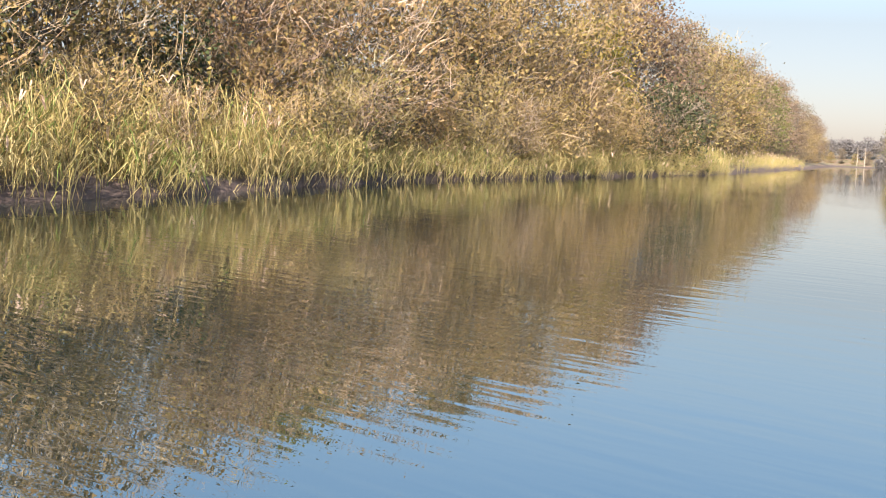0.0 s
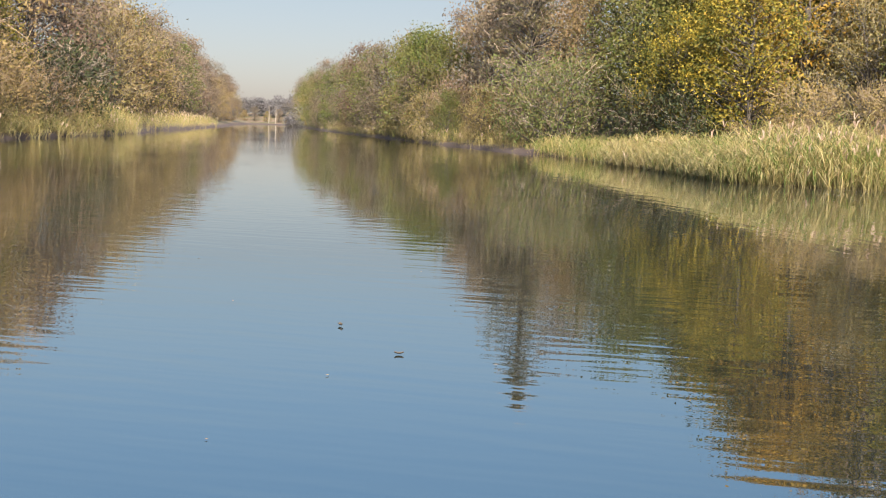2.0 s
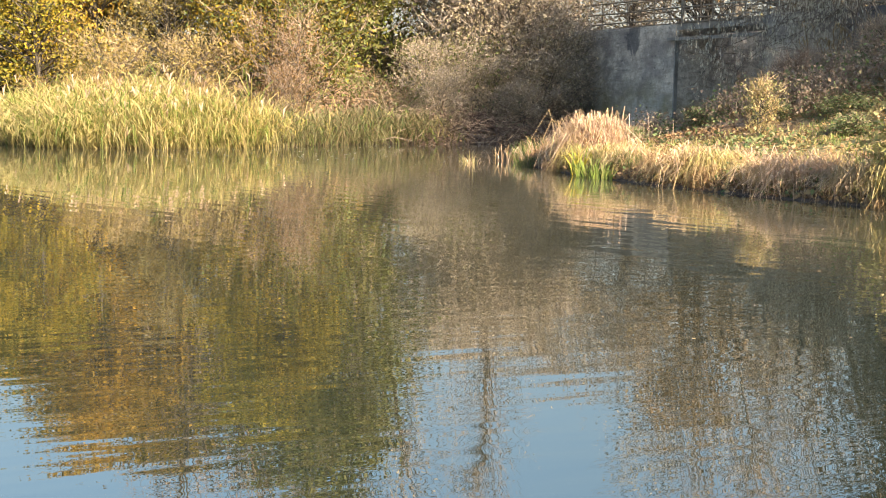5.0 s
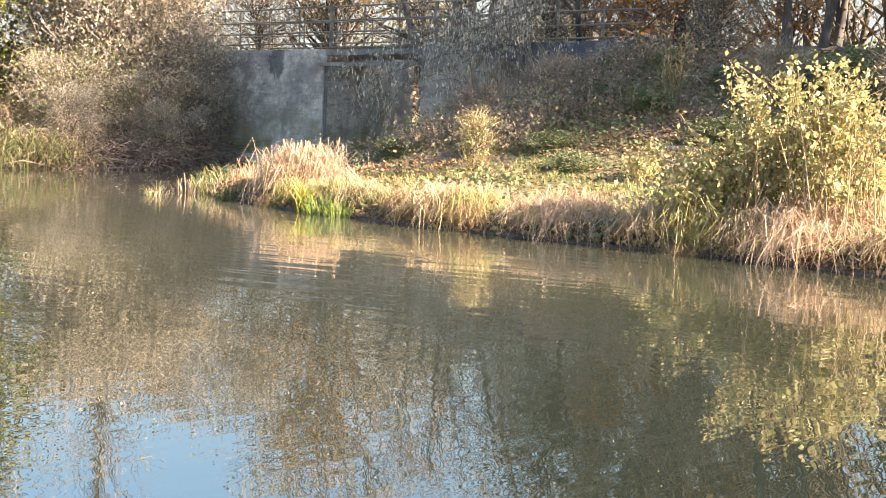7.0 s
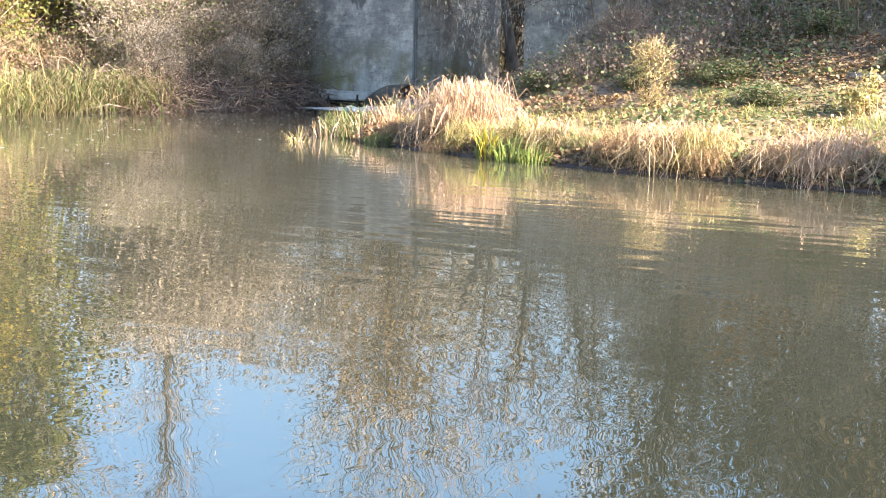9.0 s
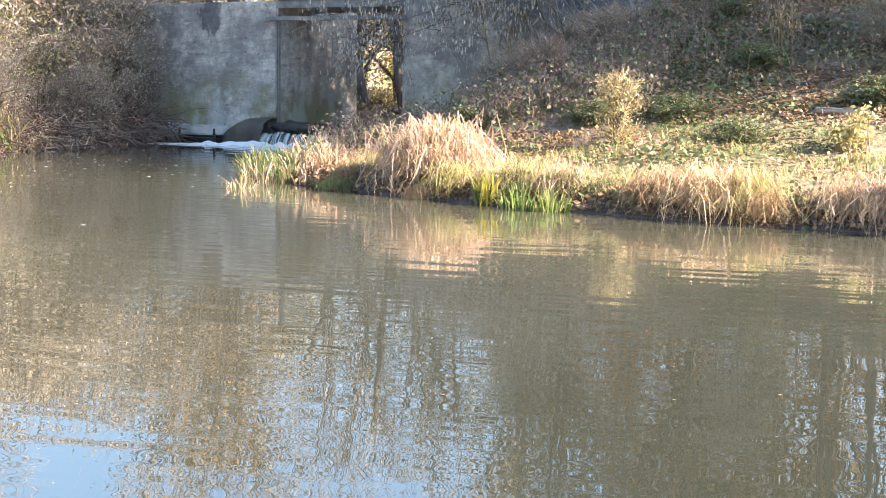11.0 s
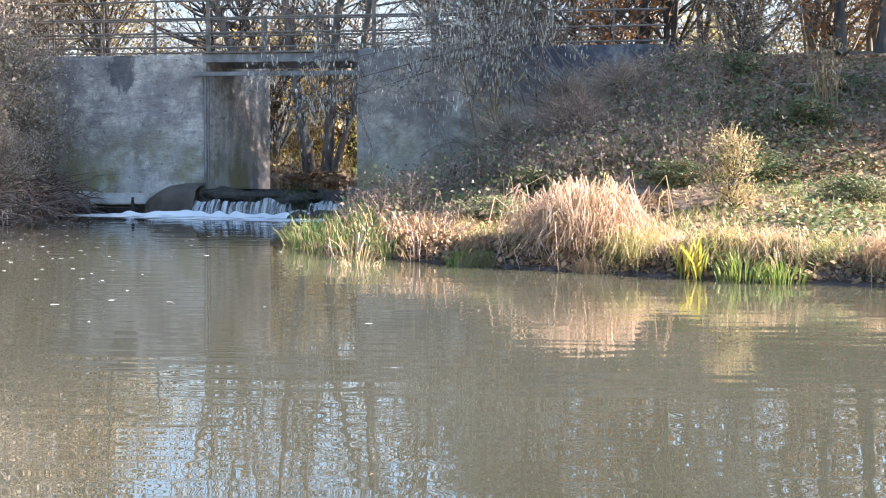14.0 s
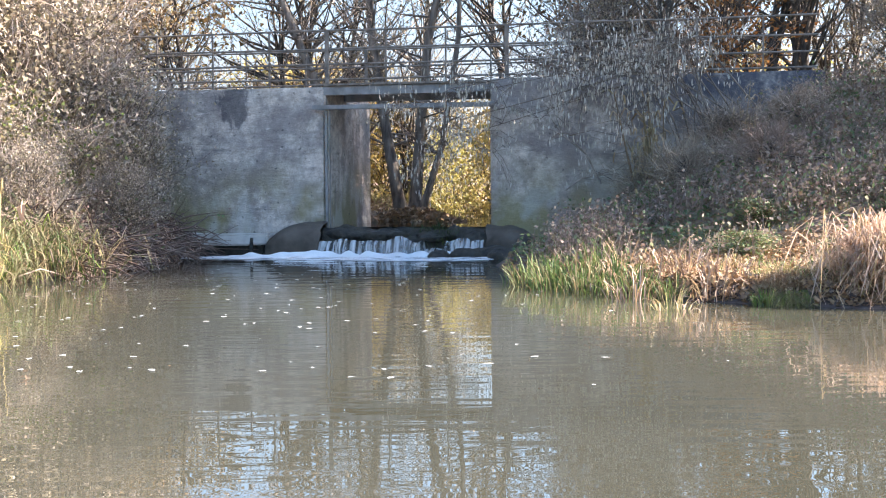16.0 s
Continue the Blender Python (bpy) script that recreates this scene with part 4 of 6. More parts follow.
ROW_RIGHT = [
    ("straw_thicket", -6.0, -10.7, 0.51), ("brown_thicket", -5.1, -8.6, 0.51), ("straw_thicket", -8.6, -11.9, 0.55), ("green_bush", -7.3, -7.0, 0.78), ("beige_willow_b", -10.7, -9.7, 0.57), ("brown_thicket", -17.4, -11.9, 0.5), ("dark_bush", -21.4, -12.5, 0.75), ("brown_thicket", -24.8, -13.5, 0.55),
    # the dark bushes at x -20.4 and -17.4 stand in for shade under trees
    ("gold_tree", -19.3, -10.0, 1.0), ("yellow_tree_b", -8.2, -7.4, 0.66), ("olive_tree_b", -9.2, -4.6, 0.82), ("yellow_tree", -12.2, -6.0, 0.70),  ("bare_poplar", -10.6, 1.3, 0.78), ("bare_tree", -19.6, -5.4, 1.4), ("yellow_tree_b", -21.6, -14.5, 0.60), ("yellow_tree", -16.6, -12.4, 0.66), ("olive_tree_b", -24.6, -14.6, 0.74), ("dark_bush", -20.4, -15.8, 0.7), ("dark_bush", -17.4, -14.6, 0.6), ("olive_tree", -17.0, -2.2, 1), ("yellow_tree", -23.1, -5.9, 1.1), ("green_bush", -4.3, -4.3, 0.55), ("bare_tree", -17.8, 0.2, 1.3), ("olive_tree_b", -25.3, -9.2, 1.1), ("olive_tree", -21.6, -1.7, 1.1),
    ("green_bush", -27.6, -19.2, 0.9), ("green_bush", -30.6, -19.9, 0.95), ("olive_tree_b", -28.4, -12.5, 0.85), ("russet_tree_b", -34.9, -17.3, 0.72), ("larch_tree", -36.2, -20.6, 0.92), ("russet_tree", -39.7, -19.8, 0.7), ("straw_thicket", -34.6, -20.2, 0.7), ("straw_thicket", -38.4, -22.3, 0.75),
    ("distant_russet_tree", -42.5, -21.7, 0.78), ("brown_thicket", -44.1, -25.1, 0.7), ("distant_russet_tree", -48.4, -23.3, 0.8), ("distant_olive_tree", -50.1, -26.0, 0.66), ("straw_thicket", -48.9, -26.9, 0.75), ("distant_olive_tree", -55.9, -28.1, 0.72), ("distant_beige_tree", -58.6, -29.4, 0.6), ("distant_russet_tree", -54.7, -28.6, 0.45),
    ("distant_olive_tree", -64.7, -30.6, 0.75), ("distant_beige_tree", -61.4, -30.4, 0.4), ("distant_russet_tree", -72.4, -33.5, 0.7), ("distant_olive_tree", -80.2, -35.3, 0.72), ("distant_russet_tree", -89.0, -37.8, 0.75), ("distant_olive_tree", -97.9, -39.8, 0.75), ("distant_russet_tree", -107.6, -42.4, 0.7), ("distant_olive_tree", -118.4, -45.6, 0.75),
    ("distant_russet_tree", -130.1, -48.9, 0.8), ("distant_olive_tree", -143.7, -52.9, 0.8), ("distant_beige_tree", -158.4, -56.0, 0.8), ("distant_olive_tree", -174.1, -59.8, 0.8), ("distant_russet_tree", -191.8, -64.2, 0.8), ("distant_olive_tree", -209.4, -68.7, 0.8), ("distant_russet_tree", -230.0, -72.9, 0.8),
    ("distant_olive_tree", -34.8, -9.2, 1), ("distant_olive_tree", -40.2, -14.8, 0.95), ("distant_russet_tree", -45.9, -18.0, 0.92), ("distant_beige_tree", -53.5, -22.3, 0.95), ("distant_russet_tree", -61.2, -25.7, 0.8), ("distant_olive_tree", -69.9, -29.2, 0.82), ("distant_russet_tree", -78.6, -31.6, 0.78), ("distant_russet_tree", -28.2, -5.4, 1),
    ("distant_beige_tree", -37.3, -23.2, 0.35), ("distant_olive_tree", -43.0, -25.4, 0.3), ("distant_beige_tree", -51.6, -28.0, 0.32), ("distant_russet_tree", -68.2, -32.3, 0.35), ("distant_beige_tree", -77.0, -34.6, 0.35), ("distant_russet_tree", -85.8, -37.2, 0.38), ("distant_beige_tree", -95.5, -40.0, 0.38),
    ("russet_tree_b", -26.4, -12.3, 0.78), ("olive_tree_b", -31.7, -15.1, 0.82), ("yellow_tree_b", -24.0, -11.4, 0.8),
    ("straw_thicket", 19.7, -34.0, 0.42), ("straw_thicket", -0.8, -39.6, 0.55), ("brown_thicket", -7.2, -40.2, 0.5), ("straw_thicket", -12.2, -41.0, 0.6), ("beige_willow", -17.0, -42.3, 0.5), ("straw_thicket", -21.5, -42.3, 0.6), ("dark_bush", -24.5, -43.2, 0.6), ("brown_thicket", -27.0, -43.2, 0.5), ("straw_thicket", -33.0, -43.8, 0.6), ("straw_thicket", 6.0, -37.6, 0.5), ("dark_bush", 3.0, -39.4, 0.55), ("straw_thicket", 15.5, -35.1, 0.45), ("brown_thicket", 12.6, -36.2, 0.3), ("straw_thicket", 9.4, -36.5, 0.42), ("brown_thicket", 4.1, -38.4, 0.38), ("straw_thicket", 1.2, -39.3, 0.4), ("straw_thicket", -4.8, -39.9, 0.5), ("straw_thicket", -9.3, -40.9, 0.45), ("brown_thicket", -14.8, -41.5, 0.32), ("straw_thicket", -18.8, -42.0, 0.5), ("straw_thicket", -24.2, -42.9, 0.5), ("straw_thicket", -29.6, -43.6, 0.5),
    ("straw_thicket", -3.7, -11.2, 0.29), ("straw_thicket", -6.2, -12.9, 0.33), ("straw_thicket", -3.9, -12.9, 0.28), ("straw_thicket", -9.8, -13.5, 0.31), ("brown_thicket", -3.6, -8.8, 0.28),
]
for kind, x, y, s in ROW_LEFT + ROW_RIGHT:
    plant(kind, x, y, s, rp.uniform(0, 360), tall=rp.uniform(0.94, 1.06))


def canal_end(x, y):
    """The far reach bends a little from the weir's own axes."""
    return -1.58 + 0.9940 * x - 0.1095 * y, -0.51 + 0.1095 * x + 0.9940 * y


def far_woods():
    """The wooded end of the canal, a few hundred metres off."""
    r, ch, wood, stems = np.random.default_rng(5), [], [], []
    for k in range(60):
        u = k / 59
        x, y = -262 - 12 * r.random() - 10 * math.sin(u * 3.1), -95 + 75 * u
        if k % 3 == 0:
            x, y = -165 - 95 * r.random(), (-38 - 0.1 * r.uniform(0, 90)) + (r.random() < 0.5) * -22
        x, y = canal_end(x, y)
        h, w = r.uniform(3.2, 5.2), r.uniform(3, 5)
        z0 = float(ground_z(x, y))
        n = 900
        p = r.normal(size=(n, 3))
        p = unit(p) * r.random((n, 1)) ** 0.4 * (w / 2, w / 2, h * 0.52) * r.uniform(0.8, 1.15, (n, 1)) + (x, y, z0 + h * 0.45)
        ch.append(leaflets(r, p, 0.34))
        stems.append(tube([(x, y, z0 - 0.2), (x + 0.1, y, z0 + h * 0.5), (x, y, z0 + h * 0.9)], (0.16, 0.1, 0.03), 5))
    for k in range(2):
        x, y = canal_end(-256 + r.normal(0, 1), -57.2 + 1.6 * k)
        wood.append(tube([(x, y, 0.2), (x, y + 0.1, 2.6), (x + 0.1, y, 4.6)], (0.11, 0.09, 0.03), 5))
    return quad_mesh("far_woods", join_chunks(ch, 0) + join_chunks(wood, 1) + join_chunks(stems, 0), [L_FAR, PALEBARK])


thing("far_woods", far_woods(), "autumn woods at the canal's end, haze in their colour", "woods", kind="stuff")

# ---- reeds ----


def reed_bed(name, seed, spots, height, dens, mat, label, green=0.0, leaf_n=3, plume=0.15, over=0, facing=1.57):
    """Reeds over spots (x, y, spread); stems, arching leaves and feathery heads."""
    r, ch = np.random.default_rng(seed), []
    base, hs = [], []
    for x, y, sp, hh in spots:
        n = int(dens * sp * sp * 3.1)
        p = r.normal(0, sp * 0.55, (n, 2)) + (x, y)
        base.append(p)
        hs.append(np.full(n, hh * height) * r.uniform(0.35, 1.28, n))
    p, h = np.concatenate(base), np.concatenate(hs)
    ok = shore_distance(p[:, 0], p[:, 1]) > -0.35
    p, h = p[ok], h[ok]
    z = np.maximum(ground_z(p[:, 0], p[:, 1]), -0.05) - 0.03
    b = np.column_stack([p, z])
    n = len(b)
    lean = np.abs(r.normal(0, 0.58, n))
    az = r.uniform(0, 6.28, n)
    ch.append((*blades(r, b, h, lean, 0.010, 1.2, az), 0))
    for k in range(leaf_n):
        f = r.uniform(0.3, 0.85, n)
        up = b + np.column_stack([np.cos(az) * np.sin(lean) * h * f * 0.7, np.sin(az) * np.sin(lean) * h * f * 0.7, h * f * 0.88])
        pick = r.random(n) < green
        for slot, sel in ((0, ~pick), (1, pick)):
            m = int(sel.sum())
            if m:
                ch.append((*blades(r, up[sel], r.uniform(0.5, 1.0, m), r.uniform(0.6, 1.6, m), 0.016, 0.9, None, True), slot))
    if over:
        front = shore_distance(p[:, 0], p[:, 1]) < 0.9
        q = np.repeat(b[front], over, 0) + r.normal(0, 0.12, (int(front.sum()) * over, 3)) * (1, 1, 0)
        m = len(q)
        ch.append((*blades(r, q, r.uniform(0.5, 1.3, m), r.uniform(0.5, 1.25, m), 0.018, 0.7, r.normal(facing, 0.6, m)), 3))
    if plume:
        pick = r.random(n) < plume
        tip = (b + np.column_stack([np.cos(az) * np.sin(lean) * h * 0.9, np.sin(az) * np.sin(lean) * h * 0.9, h * 0.86]))[pick]
        for k in range(3):
            ch.append((*blades(r, tip, 0.28, r.uniform(0.1, 0.9, len(tip)), 0.035, 0.8, None, False), 2))
    return thing(name, quad_mesh(name, ch, [mat, G_GREEN, G_PINK, G_DEAD]), label, "reeds", kind="stuff")


def along(line, step, inland, jitter, hfun, seed):
    """Spots set along a shoreline."""
    r, out = np.random.default_rng(seed), []
    pts = np.array(line, float)
    seg = np.hypot(*np.diff(pts, axis=0).T)
    s = np.concatenate([[0], np.cumsum(seg)])
    for q in np.arange(0, s[-1], step):
        x, y = np.interp(q, s, pts[:, 0]), np.interp(q, s, pts[:, 1])
        for dist in inland:
            yy = y + (dist if y > middle(x) else -dist)
            out.append((x + r.normal(0, jitter), yy + r.normal(0, jitter * 0.6), r.uniform(0.5, 0.75), hfun(x, dist) * r.uniform(0.8, 1.1)))
    return out


NEAR_LEFT = [(20, -33.2)] + [p for p in LEFT if 19 >= p[0] >= -36] + [(-46, -45.5)]


def left_height(x, d):
    k = 0.9 if x > 9 else 0.65 if x > 3 else 0.35 if x > -4 else 0.55 if x > -17 else 0.7
    return k * max(0.22, 0.60 + 0.13 * d + 0.85 * noise.noise(Vector((x * 0.5, d * 0.5, 2.0))))


reed_bed("reed_bed", 31, along(NEAR_LEFT, 0.8, (0.45, 1.2, 2.0, 2.9), 0.35, left_height, 41), 1.85, 25, G_STRAW, "tall straw yellow reeds leaning over the canal bank", 0.25, 3, 0.06, 1)
reed_bed("reed_bed", 32, along([(-46, -45.5), (-57, -48), (-77, -51.7), (-119, -61)], 1.6, (0.5, 1.6), 0.6, lambda x, d: 0.8, 42), 1.3, 10, G_STRAW, "pale reeds along the distant bank", 0.2)
reed_bed("reed_bed", 33, along([(-7.5, -15.9), (-1.6, -15.1), (-0.6, -13.2), (-0.8, -11.8)], 0.55, (0.9, 1.6, 2.4, 3.2), 0.3, lambda x, d: 0.62 + 0.17 * d + 0.45 * noise.noise(Vector((x * 0.7, d, 0))), 43), 0.95, 42, G_STRAW, "tall tan reeds with feathery heads at the pool", 0.38, 3, 0.10, 0)
reed_bed("reed_bed", 38, along([(-7.5, -15.9), (-1.6, -15.1), (-0.6, -13.2), (-0.8, -11.6)], 0.5, (0.1, 0.55, 1.0), 0.2, lambda x, d: 0.50 + 0.12 * d + 0.15 * noise.noise(Vector((x * 0.9, d, 5.0))), 48), 0.85, 60, G_STRAW, "yellow and fresh green sedge at the reed bed's foot", 0.6, 3, 0.0, 1, -1.2)
reed_bed("reed_bed", 39, along([(-15, -17.4), (-12.7, -17.0), (-6.3, -15.7)], 0.6, (0.2, 0.9, 1.7), 0.3, lambda x, d: 0.45 + 0.1 * d, 49), 0.95, 44, G_STRAW, "low straw yellow reeds along the bank", 0.25, 3, 0.08, 1, -1.2)
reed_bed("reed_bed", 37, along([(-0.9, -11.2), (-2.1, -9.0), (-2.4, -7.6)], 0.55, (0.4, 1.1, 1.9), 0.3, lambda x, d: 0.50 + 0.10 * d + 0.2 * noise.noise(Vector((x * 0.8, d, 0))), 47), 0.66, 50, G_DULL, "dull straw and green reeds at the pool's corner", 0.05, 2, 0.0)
reed_bed("reed_bed", 34, along([(-0.7, -12.0), (-1.9, -9.2), (-2.3, -8.0), (-2.0, -6.8), (-1.8, -6.0)], 0.45, (0.05,), 0.2, lambda x, d: 0.72, 44), 0.52, 50, G_SEDGE, "green and yellow sedge blades at the water's edge", 0.1, 2, 0.0)
reed_bed("reed_bed", 35, along([(-113, -46), (-78, -36), (-57, -30.3), (-44, -26.5), (-30, -22.1)], 1.5, (0.5, 1.6), 0.5, lambda x, d: 0.9, 45), 1.1, 11, G_STRAW, "pale reeds along the wooded bank", 0.2)
reed_bed("reed_bed", 36, along([(-25, -20.2), (-13.5, -17.2)], 0.7, (0.3, 1.0), 0.3, lambda x, d: 0.8, 46), 0.6, 40, G_STRAW, "low straw grass below the yellow trees", 0.5, 2, 0.0)

# ---- bench grasses, tussocks and plants beside the weir ----


def tussock_mesh(name, seed, n, rad, height, lean, width, mats, split=0.0, droop=0.6, face=None):
    r = np.random.default_rng(seed)
    a, q = r.uniform(0, 6.28, n), np.sqrt(r.random(n)) * rad
    b = np.column_stack([q * np.cos(a), q * np.sin(a), np.full(n, -0.03)])
    h = height * r.uniform(0.55, 1.1, n) * (1 - 0.3 * (q / rad) ** 2)
    az = a + r.normal(0, 0.7, n) if face is None else r.normal(face, 0.75, n)
    ln = np.clip(lean * (0.25 + q / rad) * r.uniform(0.4, 1.3, n), 0.02, 1.3 if face is None else 2.1)
    k = int(n * (1 - split))
    ch = [(*blades(r, b[:k], h[:k], ln[:k], width, droop, az[:k]), 0)]
    if split:
        ch.append((*blades(r, b[k:], h[k:], ln[k:], width * 1.3, droop, az[k:]), 1))
    return quad_mesh(name, ch, mats)


TUFTS = [tussock_mesh("bank_tuft%d" % i, 70 + i, 340, 0.42, 0.50, 1.25, 0.007, [(G_PINK, G_DEAD, G_TAN, G_TAN)[i], (G_DEAD, G_GREEN, G_RUST, G_DEAD)[i]], 0.22, 1.7) for i in range(4)]
rt = np.random.default_rng(9)


def grass_mop(name, seed, n, mats, spread=1.1):
    """A mound of withered blades that arch up out of the turf, then fall over the cut bank."""
    r = np.random.default_rng(seed)
    b = np.column_stack([r.normal(0, 0.15, n), r.normal(0.05, 0.10, n), np.full(n, -0.02)])
    az = np.where(r.random(n) < 0.6, r.normal(-1.57, spread, n), r.uniform(0, 6.28, n))
    way = np.column_stack([np.cos(az), np.sin(az), 0 * az])
    reach, up = r.uniform(0.10, 0.46, (n, 1)), r.uniform(0.06, 0.40, (n, 1)) * r.uniform(0.5, 1, (n, 1))
    drop = r.uniform(-0.10, 0.40, (n, 1)) * r.uniform(0.3, 1, (n, 1)) * (reach / 0.46) ** 0.5
    z = np.array([0, 0, 1.0])
    wild = r.normal(0, 0.045, (n, 5, 3)) * np.array([0, 0.5, 0.9, 1.3, 2.0])[None, :, None]
    p = np.stack([b, b + way * reach * 0.22 + z * up * 0.75, b + way * reach * 0.55 + z * up, b + way * reach * 0.88 + z * (up * 0.55 - drop * 0.25), b + way * reach * 1.02 - z * drop], 1) + wild
    tw = r.uniform(0, 6.28, n)
    v, f = strips(p, np.array([0.005, 0.008, 0.008, 0.006, 0.002]), np.column_stack([np.cos(tw), np.sin(tw), 0 * tw]))
    k, q = n * 3 // 4, f.reshape(n, -1, 4)
    return quad_mesh(name, [(v[:k * 10], q[:k].reshape(-1, 4), 0), (v[k * 10:], q[k:].reshape(-1, 4) - k * 10, 1)], mats)


tz = float(ground_z(8.25, -8.70)) - 0.05
tall = thing("grass_tussock", None, "tall pinkish dry grass tussock glowing in the sun", "grass", at=(8.25, -8.70, tz))
part("plume", tussock_mesh("plume", 61, 700, 0.40, 0.90, 0.75, 0.009, [G_PINK, G_TAN], 0.25, 1.9), tall)
part("mound", grass_mop("mound", 63, 2200, [G_PINK, G_TAN], 3.0), tall, "arching pinkish straw blades", Matrix.Diagonal((1.40, 1.40, 1.9, 1)))
part("skirt", tussock_mesh("skirt", 62, 800, 0.46, 0.60, 1.3, 0.010, [G_RUST, G_PINK], 0.4, 1.6), tall, "withered drooping lower blades")
MOPS = [grass_mop("grass_mop%d" % i, 75 + i, 620, [(G_TAN, G_DEAD, G_PINK, G_RUST, G_DULL)[i], (G_PINK, G_STRAW, G_TAN, G_TAN, G_GREEN)[i]]) for i in range(5)]


def bank_y(x):
    return float(np.interp(x, [p[0] for p in BENCH], [p[1] for p in BENCH]))


# deep blond mops, with bare soil and thin dull tufts between them
for x, s, k in [(8.8, 0.8, 1), (9.25, 0.6, 2), (9.65, 0.85, 1), (10.1, 0.8, 0), (11.2, 0.85, 3), (11.65, 1.1, 0), (12.05, 0.95, 1), (12.95, 0.8, 0), (13.4, 1.0, 2), (14.5, 1.0, 0), (14.9, 1.15, 1), (15.6, 1.0, 0), (16.1, 1.2, 2), (17.1, 1.0, 0), (17.9, 1.1, 1), (18.8, 0.9, 3), (19.6, 1.0, 0)]:
    for j, (d, q) in enumerate([(0.34, 1.0), (0.75, 0.8)]):
        xx, yy = x + rt.normal(0, 0.08), bank_y(x) + d + rt.normal(0, 0.05)
        thing("grass_tuft", MOPS[(k + 3 * j * (k % 2)) % 4], "blond mop of withered grass draped over the bank", "grass", "bank grass tufts", at=(xx, yy, float(ground_z(xx, yy)) - 0.02), turn=rt.normal(0, 25), s=s * q)
for x in np.arange(6.6, 20.0, 0.45):
    for d in (0.28, 0.9, 1.4):
        if rt.random() < 0.45:
            continue
        xx, yy = x + rt.normal(0, 0.15), bank_y(x) + d + rt.normal(0, 0.12)
        thing("grass_tuft", (MOPS[rt.integers(3, 5)] if d < 0.5 else TUFTS[rt.integers(4)]), "thin dull grass tuft on the bank's edge", "grass", "thin bank tufts", at=(xx, yy, float(ground_z(xx, yy)) - 0.02), turn=rt.normal(0, 40), s=rt.uniform(0.35, 0.65))
SEDGE = [tussock_mesh("sedge%d" % i, 80 + i, 90, 0.30, 0.52, 0.5, 0.014, [G_REED, G_SEDGE], 0.35, 0.5) for i in range(3)]
for x, y, s in [(4.35, -6.5, 0.8), (4.6, -7.0, 1.0), (4.85, -7.5, 0.95), (5.1, -7.2, 1.0), (5.2, -7.9, 0.9), (5.5, -7.8, 1.05), (4.6, -6.1, 0.8), (5.75, -8.3, 0.85), (6.1, -8.5, 0.7), (5.3, -6.8, 0.9)]:
    thing("sedge_clump", SEDGE[rt.integers(3)], "green and straw sedge clump at the pool edge", "sedge", "sedge by the pool", at=(x, y, max(0.0, float(ground_z(x, y))) - 0.03), turn=rt.uniform(0, 360), s=s)
STALKS = [tussock_mesh("stalks%d" % i, 85 + i, 42, 0.30, 0.60, 0.7, 0.011, [G_RUST, SCRUB], 0.5, 0.8) for i in range(2)]
for x, y, s in [(5.7, -8.7, 0.8), (6.3, -8.0, 0.8), (5.9, -8.1, 0.95), (6.5, -8.7, 0.7), (5.6, -7.4, 0.9), (4.9, -6.2, 0.8), (6.1, -7.6, 0.9), (6.6, -8.3, 0.8)]:
    thing("dead_reed_clump", STALKS[rt.integers(2)], "withered brown stalks bent over at the pool edge", "sedge", "dead stalks by the pool", at=(x, y, max(0.0, float(ground_z(x, y))) - 0.03), turn=rt.uniform(0, 360), s=s)
iris = thing("iris_clump", None, "bright yellow iris blades standing at the waterline", "iris", at=(9.33, -9.72, -0.02))
IRIS = [tussock_mesh("blade", 90 + i, 1, 0.01, 0.62, 0.35, 0.028, [G_YELLOW if i < 4 else G_GREEN], 0.0, 0.3) for i in range(6)]
for k in range(34):
    part("blade", IRIS[k % 6], iris, at=pose(rt.normal(0, 0.07), rt.normal(0, 0.07), 0, 0, 0, rt.uniform(0, 360)) @ Matrix.Scale(rt.uniform(0.7, 1.1), 4))
LIME = tussock_mesh("lime", 91, 90, 0.28, 0.42, 0.6, 0.018, [G_LIME, G_GREEN], 0.2, 0.5)
for x, y, s in [(9.8, -9.85, 0.85), (10.15, -9.9, 0.7), (7.0, -9.05, 0.5)]:
    thing("green_tuft", LIME, "fresh green grass tuft at the waterline", "grass", "green tufts", at=(x, y, 0.0), turn=40 * x, s=s)
DEADTUFT = tussock_mesh("deadtuft", 92, 40, 0.25, 0.5, 0.9, 0.014, [G_DEAD, G_PINK], 0.3, 0.9)
thing("dead_tuft", DEADTUFT, "dead reed tuft standing out in the water", "reeds", at=(6.1, -9.62, -0.02), s=0.62)


def scatter(name, seed, n, xr, yr, mat, size, flat, lift, keep, label, category):
    r = np.random.default_rng(seed)
    x, y = r.uniform(*xr, n), r.uniform(*yr, n)
    ok = keep(x, y) & (shore_distance(x, y) > 0.03)
    x, y = x[ok], y[ok]
    z = ground_z(x, y) + np.abs(r.normal(0, lift, len(x))) + 0.01
    return thing(name, quad_mesh(name, [(*diamonds(r, np.column_stack([x, y, z]), size * r.uniform(0.6, 1.4, len(x)), flat), 0)], [mat]), label, category, kind="stuff")


def lumps(x, y, s=0.8, o=0.0):
    return np.array([noise.noise(Vector((a * s + o, b * s, o))) for a, b in zip(x, y)])


